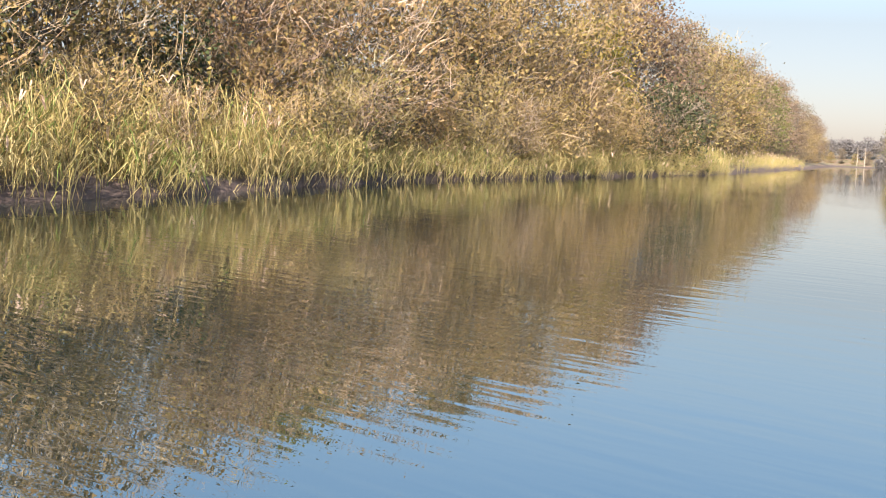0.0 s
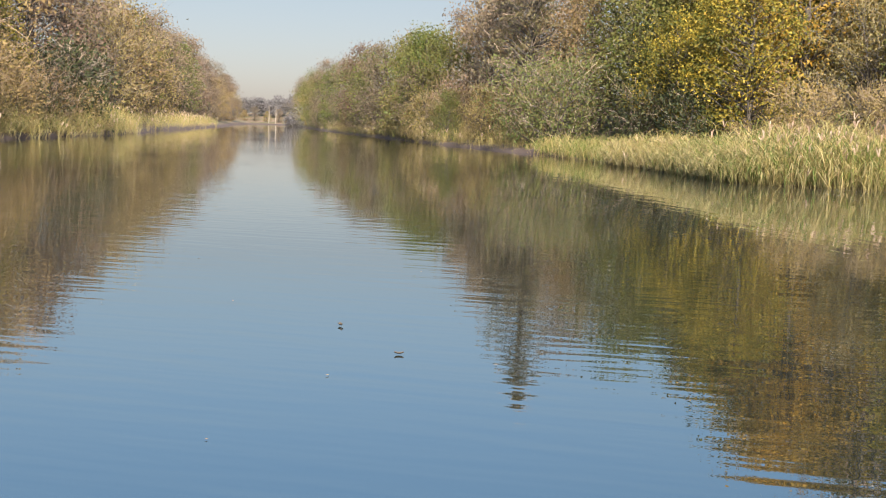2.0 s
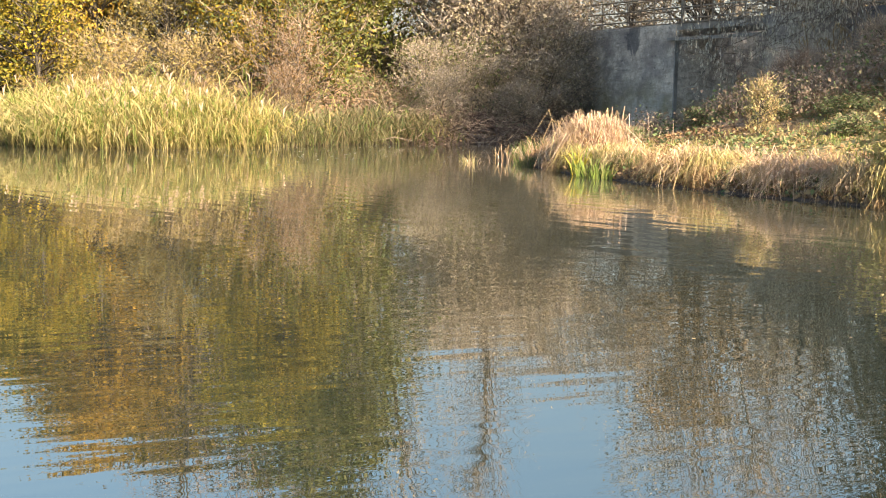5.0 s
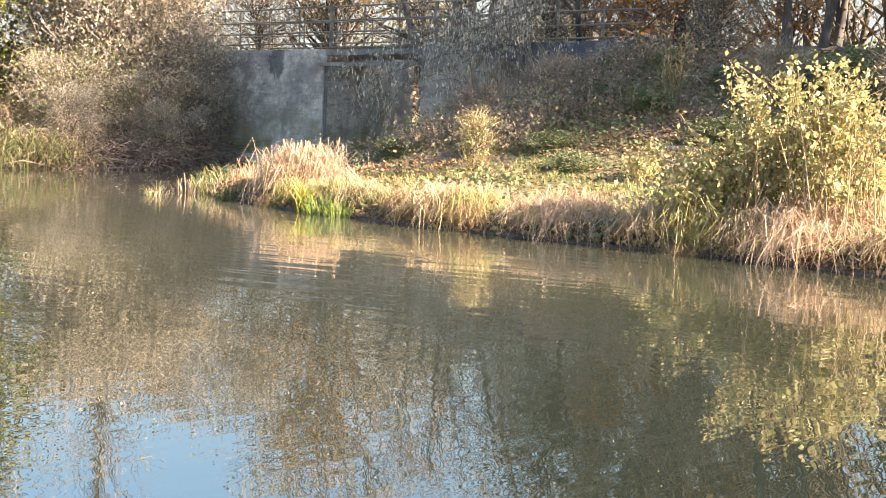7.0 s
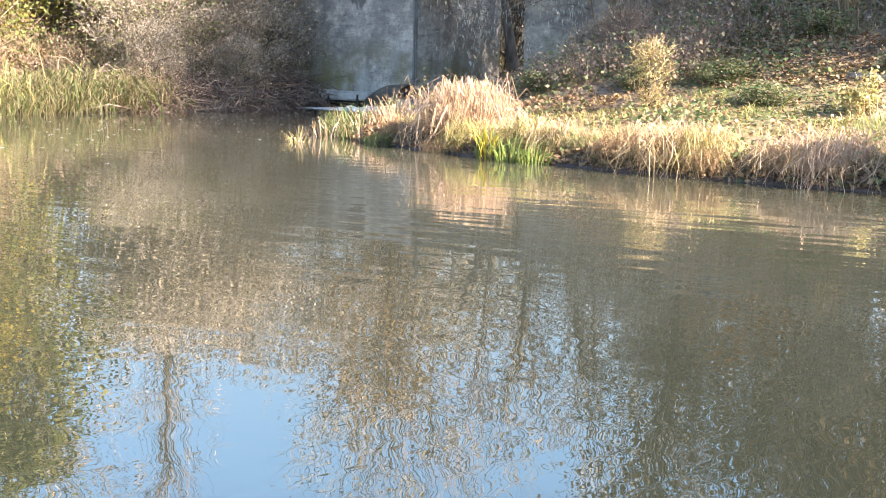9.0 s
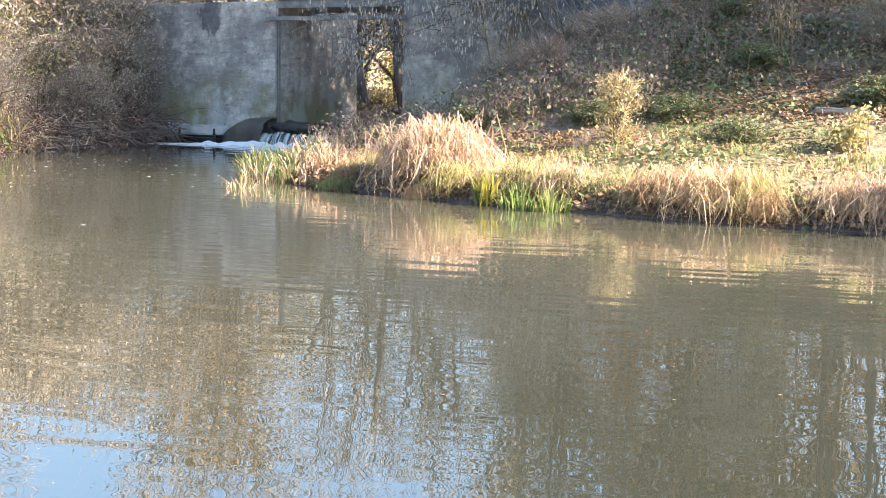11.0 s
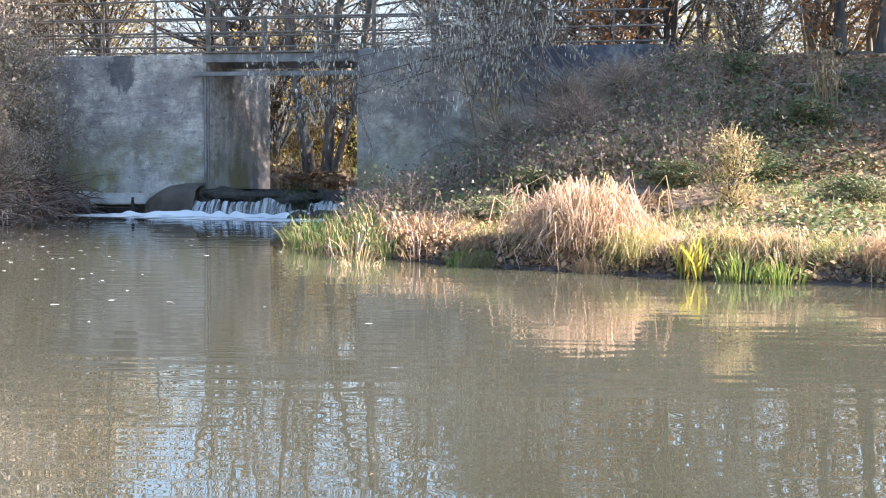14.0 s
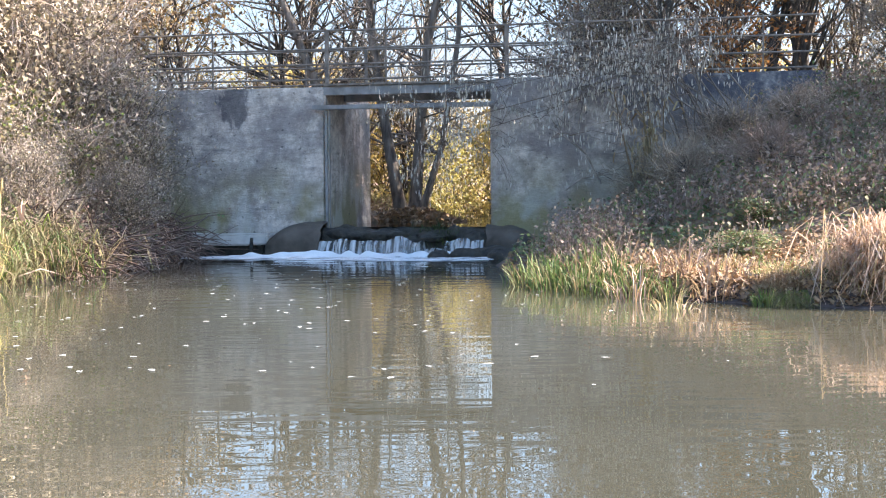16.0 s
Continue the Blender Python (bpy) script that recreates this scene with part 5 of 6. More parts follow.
scatter("leaf_litter", 51, 60000, (3.6, 26), (-10.5, 0), L_LITTER, 0.048, 0.75, 0.02, lambda x, y: lumps(x, y, 0.5) > -0.35, "brown and orange fallen leaves on the slope", "leaf litter")
scatter("ivy", 52, 30000, (3.8, 24), (-7.8, 0), L_IVY, 0.058, 0.45, 0.10, lambda x, y: lumps(x, y, 0.7, 3.0) > -0.05 + 0.35 * (y < -5.2), "dark ivy and nettles spreading over the slope", "ivy")
scatter("ground_herbs", 53, 8000, (7.5, 24), (-10.2, -5.5), L_IVY, 0.06, 0.4, 0.07, lambda x, y: lumps(x, y, 0.9, 7.0) > 0.08, "low green herbs on the sunny bench", "herbs")
scatter("leaf_litter", 54, 14000, (-13, -0.5), (-13, 0), L_LITTER, 0.08, 0.4, 0.06, lambda x, y: lumps(x, y, 0.5, 2.0) > -0.2, "brown fallen leaves under the bushes", "leaf litter")


def grass_patch(name, seed, n, xr, yr, mats, height, keep, label):
    r = np.random.default_rng(seed)
    x, y = r.uniform(*xr, n), r.uniform(*yr, n)
    ok = keep(x, y) & (shore_distance(x, y) > 0.1)
    x, y = x[ok], y[ok]
    b = np.column_stack([x, y, ground_z(x, y) - 0.02])
    return thing(name, quad_mesh(name, [(*blades(r, b, height * r.uniform(0.5, 1.3, len(b)), r.uniform(0.1, 1.0, len(b)), 0.012, 0.6, None, False), 0)], mats), label, "grass", kind="stuff")


grass_patch("rough_grass", 55, 15000, (7.4, 26), (-10.6, -6.0), [G_DEAD], 0.13, lambda x, y: lumps(x, y, 0.8, 5.0) > -0.05, "rough yellow grass on the bench")
grass_patch("rough_grass", 56, 16000, (6.0, 26), (-10.2, -5.0), [G_LIME], 0.12, lambda x, y: lumps(x, y, 0.7, 11.0) > 0.0, "short green grass on the bench")
grass_patch("rough_grass", 65, 1500, (4.6, 8.0), (-9.2, -6.2), [G_RUST], 0.12, lambda x, y: x < 90, "withered grass matted on the low bank")
scatter("leaf_litter", 67, 40000, (5.0, 20), (-11.2, -8.0), L_LITTER, 0.06, 0.3, 0.025, lambda x, y: shore_distance(x, y) < 0.5, "wet brown leaves caught on the cut bank", "leaf litter")
scatter("leaf_litter", 68, 26000, (8.5, 20), (-5.5, -0.3), L_LITTER, 0.052, 0.7, 0.02, lambda x, y: lumps(x, y, 0.4, 5.0) > -0.2, "reddish fallen leaves under the bank trees", "leaf litter")
scatter("ground_herbs", 69, 16000, (9.5, 20), (-11.2, -8.0), L_IVY, 0.055, 0.2, 0.05, lambda x, y: (shore_distance(x, y) < 0.7) & (lumps(x, y, 1.3, 2.0) > 0.12), "green nettles and herbs on the cut bank", "herbs")
scatter("leaf_litter", 66, 9000, (4.6, 9.0), (-9.6, -6.0), L_LITTER, 0.05, 0.6, 0.02, lambda x, y: x < 90, "dead brown leaves on the muddy bank", "leaf litter")
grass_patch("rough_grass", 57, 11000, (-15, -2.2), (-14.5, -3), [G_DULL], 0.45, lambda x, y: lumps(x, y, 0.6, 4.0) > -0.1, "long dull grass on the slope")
grass_patch("rough_grass", 64, 9000, (-46, -8), (-27, -11), [G_STRAW], 0.5, lambda x, y: shore_distance(x, y) < 5, "long straw grass under the bank trees")
grass_patch("rough_grass", 58, 6000, (-45, 22), (-51, -35.5), [G_STRAW], 0.7, lambda x, y: x < 30, "long straw grass behind the reeds")

# shrubs and trees round the weir
K2 = {
    "pale_shrub": (tree_meshes("pale", 101, 5.6, 5.4, 0.03, 0.06, 170, 52, 0.080, 0.44, BARK, L_PALE, twig=9, twig_mat=GREYTWIGS, twig_len=0.8, stems=7), "purple brown shrub with pale papery leaves", "shrub"),
    "bramble": (tree_meshes("bramble", 102, 2.0, 3.6, 0.02, 0.03, 110, 32, 0.042, 0.34, BARK, L_BRAMBLE, twig=16, twig_mat=TWIGS, twig_len=0.9, stems=7), "tangled brown bramble on the slope", "bramble"),
    "hedge_shrub": (tree_meshes("hedge", 103, 1.5, 0.95, 0.02, 0.02, 60, 20, 0.050, 0.17, BARK, L_HERB, twig=7, twig_mat=G_TAN, twig_len=0.30, stems=4), "small leafy shrub on the sunny bench", "shrub"),
    "catkin_tree": (tree_meshes("catkin", 104, 5.5, 5.0, 0.30, 0.09, 120, 4, 0.06, 0.4, BARK, L_PALE, twig=12, twig_mat=TWIGS, twig_len=0.8, stems=3), "grey alder with hanging pale catkins", "tree"),
    "tall_alder": (tree_meshes("tallalder", 108, 13, 7.5, 0.52, 0.17, 130, 12, 0.13, 0.62, BARK, L_RUSSET, twig=8, twig_mat=TWIGS, twig_len=1.0, stems=2), "tall alder with bare trunks and a brown crown", "tree"),
    "leafy_alder": (tree_meshes("leafyalder", 118, 9.5, 6.4, 0.36, 0.13, 105, 34, 0.12, 0.55, BARK, L_RUSSET, twig=5, twig_mat=TWIGS, twig_len=0.9, stems=2), "alder on the dam with dull brown leaves", "tree"),
    "orange_shrub": (tree_meshes("orange", 109, 2.4, 2.2, 0.1, 0.03, 45, 22, 0.09, 0.22, BARK, L_ORANGE, twig=6, twig_mat=TWIGS, twig_len=0.5, stems=4), "small shrub with orange brown leaves on the bank", "shrub"),
    "ivy_bush": (tree_meshes("ivybush", 105, 1.6, 1.8, 0.02, 0.04, 70, 50, 0.085, 0.2, BARK, L_IVY, twig=3, twig_mat=TWIGS, twig_len=0.4, stems=4), "green ivy covered bush on the slope", "bush"),
    "gold_shrub": (tree_meshes("gold", 106, 4.0, 4.0, 0.03, 0.06, 95, 44, 0.11, 0.36, BARK, L_GOLD, twig=5, twig_mat=TANTWIGS, stems=5), "sunlit golden shrub beyond the weir", "shrub"),
}
KINDS.update(K2)
for kind, x, y, s, tn in [
    ("pale_shrub", -4.4, -1.0, 0.62, 80), ("pale_shrub", -3.9, -0.9, 0.52, 30), ("pale_shrub", -3.5, -1.3, 0.36, 160), ("pale_shrub", -2.9, -2.2, 0.38, 210), ("pale_shrub", -2.5, -3.0, 0.26, 290), ("pale_shrub", -3.6, -1.5, 0.55, 330), ("pale_shrub", -3.3, -3.6, 0.36, 200), ("pale_shrub", -2.9, -5.0, 0.30, 260), ("pale_shrub", -4.2, -4.6, 0.42, 20), ("pale_shrub", -4.9, -1.9, 0.85, 10), ("pale_shrub", -5.6, -1.0, 0.95, 250), ("pale_shrub", -7.8, -1.8, 0.95, 70), ("pale_shrub", -6.2, -2.0, 0.9, 130), ("pale_shrub", -7.2, 0.8, 0.7, 220), ("pale_shrub", -4.8, -2.9, 0.42, 60), ("pale_shrub", -9.5, -0.6, 0.9, 300),
    ("bramble", 5.9, -0.8, 0.45, 0), ("bramble", 7.0, -0.9, 0.42, 40), ("bramble", 6.6, -2.6, 0.40, 110), ("bramble", 8.2, -1.9, 0.32, 150), ("bramble", 7.6, -3.3, 0.34, 190), ("bramble", 12.5, -2.4, 0.35, 20), ("bramble", 15.4, -3.4, 0.5, 80),
    # bare trees from x 17 to 22 are unseen, added to shade the slope
    ("ivy_bush", 7.2, -5.4, 0.35, 0), ("ivy_bush", 6.9, -6.9, 0.34, 90), ("ivy_bush", 6.0, -1.9, 0.5, 30), ("ivy_bush", 5.5, -2.6, 0.42, 70), ("ivy_bush", 8.7, -1.2, 0.32, 60), ("ivy_bush", 9.3, -2.4, 0.28, 210), ("ivy_bush", 9.9, -1.0, 0.34, 260), ("ivy_bush", 10.8, -3.2, 0.4, 10), ("ivy_bush", 11.4, -1.9, 0.3, 320), ("ivy_bush", 8.1, -4.6, 0.3, 45), ("ivy_bush", 9.0, -5.6, 0.34, 95), ("ivy_bush", 10.1, -5.2, 0.36, 185), ("ivy_bush", 11.2, -6.2, 0.34, 275), ("ivy_bush", 13.6, -2.2, 0.6, 200), ("tall_alder", 11.5, 0.3, 0.72, 140), ("tall_alder", 12.2, 0.5, 0.66, 60), ("bare_tree", 17.4, 0.2, 0.9, 30), ("bare_tree", 19.6, -0.8, 0.85, 150), ("bare_tree", 22.2, -1.4, 1.0, 250), ("pale_shrub", 9.9, 0.6, 0.42, 35), ("bare_tree", -1.5, 14.0, 1.0, 50), ("bare_tree", -8.5, 9.0, 1.2, 15), ("bare_tree", -12.0, 13.0, 1.25, 200), ("bare_tree", -3.0, 11.0, 1.1, 75), ("leafy_alder", -5.0, 5.4, 0.85, 160), ("pale_shrub", -6.8, 3.9, 0.8, 100), ("pale_shrub", -9.0, 3.0, 1.0, 200), ("bare_tree", 8.6, 2.7, 0.75, 40), ("tall_alder", 9.0, 7.4, 1.0, 20), ("tall_alder", 12.6, 5.6, 0.9, 80), ("tall_alder", 2.0, 11.5, 1.0, 300), ("tall_alder", 7.5, 12.5, 1.05, 120), ("leafy_alder", 4.2, 8.4, 0.95, 35), ("russet_tree_b", 14.0, 12.0, 1.0, 40), ("bare_poplar", 17.4, -0.6, 0.75, 300), ("ivy_bush", 12.6, -4.6, 0.4, 120), ("ivy_bush", 14.5, -3.2, 0.6, 160),
    ("hedge_shrub", 9.72, -6.65, 0.6, 0), ("orange_shrub", 7.6, 1.9, 0.9, 0), ("orange_shrub", 11.4, 0.8, 0.8, 120), ("orange_shrub", 14.2, 1.5, 0.9, 220), 
    ("catkin_tree", 4.4, 4.9, 1.0, 150), ("pale_shrub", 5.0, 2.2, 0.5, 75),
    ("brown_thicket", -3.6, 9.5, 0.6, 0), ("brown_thicket", -6.5, 12.0, 0.7, 90), ("bare_tree", 7.8, 9.5, 1.0, 320), ("bare_tree", 10.2, 8.0, 1.05, 15), ("bare_tree", 4.6, 8.5, 0.9, 75), ("gold_shrub", 2.6, 14.5, 0.72, 0), ("gold_shrub", 5.8, 19, 0.95, 60), ("gold_shrub", 0.2, 12.5, 0.66, 120), ("gold_shrub", 1.5, 10.6, 0.72, 250), ("straw_thicket", 0.6, 16.0, 1.0, 310), ("straw_thicket", -2.2, 14.0, 0.85, 15), ("gold_shrub", -4.6, 17.0, 1.1, 85), ("gold_shrub", -3.0, 14.5, 0.9, 170), ("gold_shrub", -8, 22, 1.2, 200), ("gold_shrub", 9.5, 21, 1.2, 20), ("beige_willow", -12, 17, 0.9, 0), ("beige_willow_b", 14, 20, 0.9, 90),
    ("bare_tree", -3.4, 8.5, 0.9, 110), ("bare_tree", 6.5, 6.0, 0.9, 200), ("leafy_alder", 6.0, 1.9, 0.74, 290), ("leafy_alder", 8.0, 2.6, 0.9, 20), ("leafy_alder", 11.4, 3.4, 0.95, 140), ("bare_tree", 11.5, 6.5, 1.0, 80), ("leafy_alder", 15.0, 3.0, 1.0, 230),
    ("leafy_alder", 18.6, 2.2, 1.0, 30), ("bare_tree", 22.5, 3.0, 1.0, 250), ("bare_poplar", 18.5, 0.5, 0.85, 0), ("bare_tree", 24, 1.0, 1.0, 70), ("russet_tree_b", 28, 3, 0.9, 180),
]:
    plant(kind, x, y, s * (1.15 if kind == "ivy_bush" else 1.0), tn, tall=0.5 if kind == "ivy_bush" else 1.0)


def leaning_alder():
    """Several thick leaning stems from one stool behind the weir."""
    r, wood, tw = np.random.default_rng(29), [], []
    stems = [((-1.25, 0), (-1.45, 1.4), (-1.75, 2.8), (-2.5, 4.7), (-3.3, 6.6)), ((0, 0), (-0.12, 1.0), (-0.40, 2.4), (-0.75, 4.7), (-0.9, 7.5)), ((0.15, 0), (0.16, 1.0), (0.30, 2.4), (0.55, 4.5), (1.1, 7.2)), ((0.20, 0), (0.42, 0.9), (0.78, 2.2), (1.2, 4.6), (1.3, 7.6))]
    for k, st in enumerate(stems):
        p = np.array([(x, r.normal(0, 0.12) + 0.12 * k, z) for x, z in st])
        p[0, 1] = 0.1 * k
        wood.append(tube(p, np.array([0.23, 0.15, 0.12, 0.10, 0.04]) * (1.0 if k < 3 else 0.6), 8))
        for j in range(26):
            q = r.uniform(0.45, 1.0) * 4
            i = min(3, int(q))
            a = p[i] + (p[i + 1] - p[i]) * (q - i)
            d = unit(np.array([r.normal(), r.normal(), abs(r.normal(0.5, 0.5))]))
            ln = r.uniform(0.8, 2.2)
            e = a + d * ln
            wood.append(tube([a, (a + e) / 2 + r.normal(0, 0.1, 3), e], (0.03, 0.018, 0.005), 4))
            n = 12
            s0 = a + (e - a) * r.uniform(0.3, 1, (n, 1))
            dd = unit(d + r.normal(0, 0.7, (n, 3)))
            e0 = s0 + dd * r.uniform(0.3, 0.9, (n, 1))
            tw.append(strips(np.stack([s0, (s0 + e0) / 2 + r.normal(0, 0.03, (n, 3)), e0], 1), np.array([0.014, 0.009, 0.003]), unit(np.cross(dd, r.normal(size=(n, 3))))))
    return quad_mesh("alder_wood", join_chunks(wood, 0), [ALDER], True), quad_mesh("alder_twigs", join_chunks(tw, 0), [TWIGS])


alder = thing("alder_tree", None, "bare alder with thick leaning stems behind the weir", "tree", at=(0.25, 5.5, float(ground_z(0.25, 5.5)) - 0.1))
for nm, me in zip(("trunk", "crown"), leaning_alder()):
    part(nm, me, alder)
scatter("leaf_litter", 59, 5000, (-5, 7), (3.5, 12), L_LITTER, 0.10, 0.3, 0.10, lambda x, y: x < 90, "brown fallen leaves above the weir", "leaf litter")
grass_patch("rough_grass", 60, 5000, (-6, 9), (6.5, 18), [G_DEAD], 0.6, lambda x, y: x < 90, "dry grass above the weir")


rh = np.random.default_rng(63)
heap = rh.normal(0, 1, (2600, 3)) * (0.75, 0.45, 0)
heap[:, 2] = 0.42 * np.exp(-((heap[:, 0] / 0.8) ** 2 + (heap[:, 1] / 0.5) ** 2) / 2) * rh.uniform(0.5, 1.1, 2600)
thing("leaf_heap", quad_mesh("leaf_heap", [(*diamonds(rh, heap, 0.10 * rh.uniform(0.5, 1.3, 2600), 0.4), 0)], [L_LITTER]), "heap of brown dead leaves at the alder's foot", "leaf litter", kind="stuff", at=(0.7, 4.3, 0.36))


def catkin_alder():
    """An alder that arches from the slope over the weir opening, hung with catkins."""
    r, wood, tw, ck = np.random.default_rng(17), [], [], []
    up = np.array([0, 0, 1.0])
    for k in range(15):
        end = np.array([r.uniform(-4.2, -0.3), r.uniform(-0.5, 0.6), r.uniform(0.9, 2.4)])
        mid = end * (0.5, 0.5, 0.62) + (0.15, r.normal(0, 0.15), 0.55)
        fall = end + (0.16 * (end[0] - 0.4), r.normal(0, 0.2), -r.uniform(0.3, 2.0))
        p = np.array([(root := np.array([(0.0, 0.5, 1.0, 1.5)[k % 4] + r.normal(0, 0.05), 0.25 * (k % 3) - 0.2, -0.1])), root * 0.7 + mid * (0.2, 0.5, 0.5) + (0, 0, 0.35), mid * (0.7, 1, 1) + (0.3, 0, 0.6), end, fall])
        wood.append(tube(p, (0.020, 0.017, 0.012, 0.007, 0.003), 6))
        for j in range(15):
            q = r.uniform(1.5, 4.0)
            i = min(3, int(q))
            a = p[i] + (p[i + 1] - p[i]) * (q - i)
            d = unit(np.array([r.normal(-0.2, 0.8), r.normal(0, 0.6), r.normal(0.1, 0.6)]))
            ln = r.uniform(0.35, 1.0)
            e = a + d * ln - up * 0.12 * ln
            m = (a + e) / 2 + up * 0.08
            wood.append(tube([a, m, e], (0.007, 0.005, 0.003), 4))
            n = 9
            s0 = a + (e - a) * r.uniform(0.2, 1, (n, 1))
            dd = unit(d + r.normal(0, 0.8, (n, 3)))
            e0 = s0 + dd * r.uniform(0.12, 0.4, (n, 1))
            tw.append(strips(np.stack([s0, (s0 + e0) / 2, e0], 1), np.array([0.006, 0.004, 0.002]), unit(np.cross(dd, r.normal(size=(n, 3))))))
            c0 = np.concatenate([e0, s0[:5]])
            c1 = c0 - up * r.uniform(0.04, 0.11, (len(c0), 1)) + r.normal(0, 0.008, c0.shape)
            ck.append(strips(np.stack([c0, (c0 + c1) / 2, c1], 1), np.array([0.010, 0.024, 0.010]), unit(r.normal(size=c0.shape) * (1, 1, 0.01))))
    return quad_mesh("catkin_wood", join_chunks(wood, 0) + join_chunks(tw, 1), [ALDER, GREYTWIGS], True), quad_mesh("catkins", join_chunks(ck, 0), [CATKIN])


arch = thing("catkin_alder", None, "grey alder arching over the weir with pale catkins", "tree", at=(6.6, -0.75, float(ground_z(6.6, -0.75)) - 0.05))
for nm, me in zip(("trunk", "crown"), catkin_alder()):
    part(nm, me, arch)


def scrub(name, seed, n, xr, yr, height, keep, label, leaves):
    """Thin upright and arching stems with a few small leaves."""
    r = np.random.default_rng(seed)
    x, y = r.uniform(*xr, n), r.uniform(*yr, n)
    ok = keep(x, y) & (shore_distance(x, y) > 0.3)
    b = np.column_stack([x[ok], y[ok], ground_z(x[ok], y[ok]) - 0.03])
    m = len(b)
    h, lean, az = height * r.uniform(0.35, 1.25, m), np.abs(r.normal(0, 0.85, m)), r.uniform(0, 6.28, m)
    ch = [(*blades(r, b, h, lean, 0.005, 0.6, az), 0)]
    k = r.integers(0, m, m * leaves)
    f = r.uniform(0.3, 1.0, len(k))
    p = b[k] + np.column_stack([np.cos(az[k]) * np.sin(lean[k]) * h[k] * f, np.sin(az[k]) * np.sin(lean[k]) * h[k] * f, np.cos(lean[k]) * h[k] * f * 0.92]) + r.normal(0, 0.07, (len(k), 3))
    cut = len(k) * 6 // 7
    ch.append((*diamonds(r, p[:cut], 0.045 * r.uniform(0.5, 1.4, cut)), 1))
    ch.append((*diamonds(r, p[cut:], 0.055 * r.uniform(0.5, 1.4, len(k) - cut)), 2))
    return thing(name, quad_mesh(name, ch, [SCRUB, L_BRAMBLE, L_IVY]), label, "bramble", kind="stuff")


scrub("bramble_tangle", 71, 5200, (4.6, 9.6), (-5.6, -0.2), 0.62, lambda x, y: lumps(x, y, 0.55, 8.0) > -0.2, "thin purple brown bramble stems tangled over the slope", 9)
scrub("bramble_tangle", 72, 900, (3.7, 7.4), (-7.6, -4.0), 0.55, lambda x, y: lumps(x, y, 0.8, 6.0) > -0.1, "withered nettle stems behind the pool edge", 2)
scrub("bramble_tangle", 73, 1400, (9.6, 24), (-4.0, -0.5), 0.6, lambda x, y: lumps(x, y, 0.5, 1.0) > 0.0, "withered stems below the bank trees", 9)
scrub("bramble_tangle", 74, 1500, (-7.5, -1.8), (-6.0, -0.6), 1.25, lambda x, y: lumps(x, y, 0.7, 9.0) > -0.25, "thin grey stems under the pale shrubs", 9)
rm = np.random.default_rng(77)
mossy = rm.normal(size=(420, 3)) * (0.16, 0.10, 0.11) + (2.12, -0.40, 0.33)
thing("moss_clump", quad_mesh("moss_clump", [(*blades(rm, mossy, rm.uniform(0.05, 0.16, 420), rm.uniform(0.4, 1.3, 420), 0.012, 0.9), 0)], [MOSS]), "dark green moss clump hanging on the weir sill", "moss", kind="stuff")
for i, (x, y, z, s) in enumerate([(0.55, -0.26, 0.38, 0.24), (1.2, -0.30, 0.36, 0.20), (2.15, -0.32, 0.35, 0.22)]):
    thing("rock", boulder("rock", (s * 2.2, s, s * 0.5), DARKROCK, i + 12), "dark mossy stone lodged on the weir sill", "rock", "stones on the sill", at=(x, y, z), turn=25 * i)


def cane_bush(seed, n, height, reach):
    """A sprawl of thin canes of every length, leafy towards their ends."""
    r = np.random.default_rng(seed)
    canes, leaf = [], []
    for k in range(n):
        a = r.uniform(0, 6.28)
        d = np.array([math.cos(a), 0.7 * math.sin(a), 0])
        root = r.normal(0, 0.30 * reach, 3) * (1, 0.7, 0)
        h, out = height * r.uniform(0.35, 1.1), reach * r.uniform(0.05, 0.9)
        j = r.normal(0, 0.06, (3, 3))
        p = np.array([root, root + d * out * 0.25 + (0, 0, h * 0.5) + j[0], root + d * out * 0.6 + (0, 0, h * 0.85) + j[1], root + d * out + (0, 0, h * r.uniform(0.75, 1.05)) + j[2]])
        canes.append(tube(p, (0.008, 0.007, 0.005, 0.003), 4))
        m = r.integers(24, 60)
        q = 3.0 * r.uniform(0.2, 1.0, m) ** 0.7
        i = np.minimum(q.astype(int), 2)
        leaf.append(p[i] + (p[i + 1] - p[i]) * (q - i)[:, None] + r.normal(0, 0.055, (m, 3)))
    c = np.concatenate(leaf)
    return quad_mesh("canes", join_chunks(canes, 0), [G_TAN], True), quad_mesh("foliage", [(*diamonds(r, c, 0.05 * r.uniform(0.5, 1.4, len(c))), 0)], [L_HERB])


for i, (x, y, h, w, n) in enumerate([(15.4, -9.1, 1.6, 1.1, 70), (14.8, -9.3, 1.0, 0.8, 46), (16.2, -9.2, 1.8, 1.0, 70), (15.9, -8.6, 1.6, 0.9, 56), (12.6, -6.6, 0.5, 0.4, 16)]):
    bush = thing("cane_bush", None, "sunlit bush of thin canes with fading green leaves", "bush", "bushes on the bench", at=(x, y, float(ground_z(x, y)) - 0.05), turn=70 * i)
    for nm, me in zip(("stem", "foliage"), cane_bush(140 + i, n, h, w)):
        part(nm, me, bush)
for i, (x, y, q) in enumerate([(14.7, -9.0, 1.0), (15.3, -8.9, 1.2), (15.9, -9.0, 1.3), (16.4, -8.9, 1.2), (15.1, -8.4, 1.0), (16.0, -8.3, 1.1)]):
    thing("grass_tuft", MOPS[i % 3], "deep tan mop of withered grass on the bank", "grass", "bank grass tufts", at=(x, y, float(ground_z(x, y)) - 0.04), turn=77 * i, s=q)


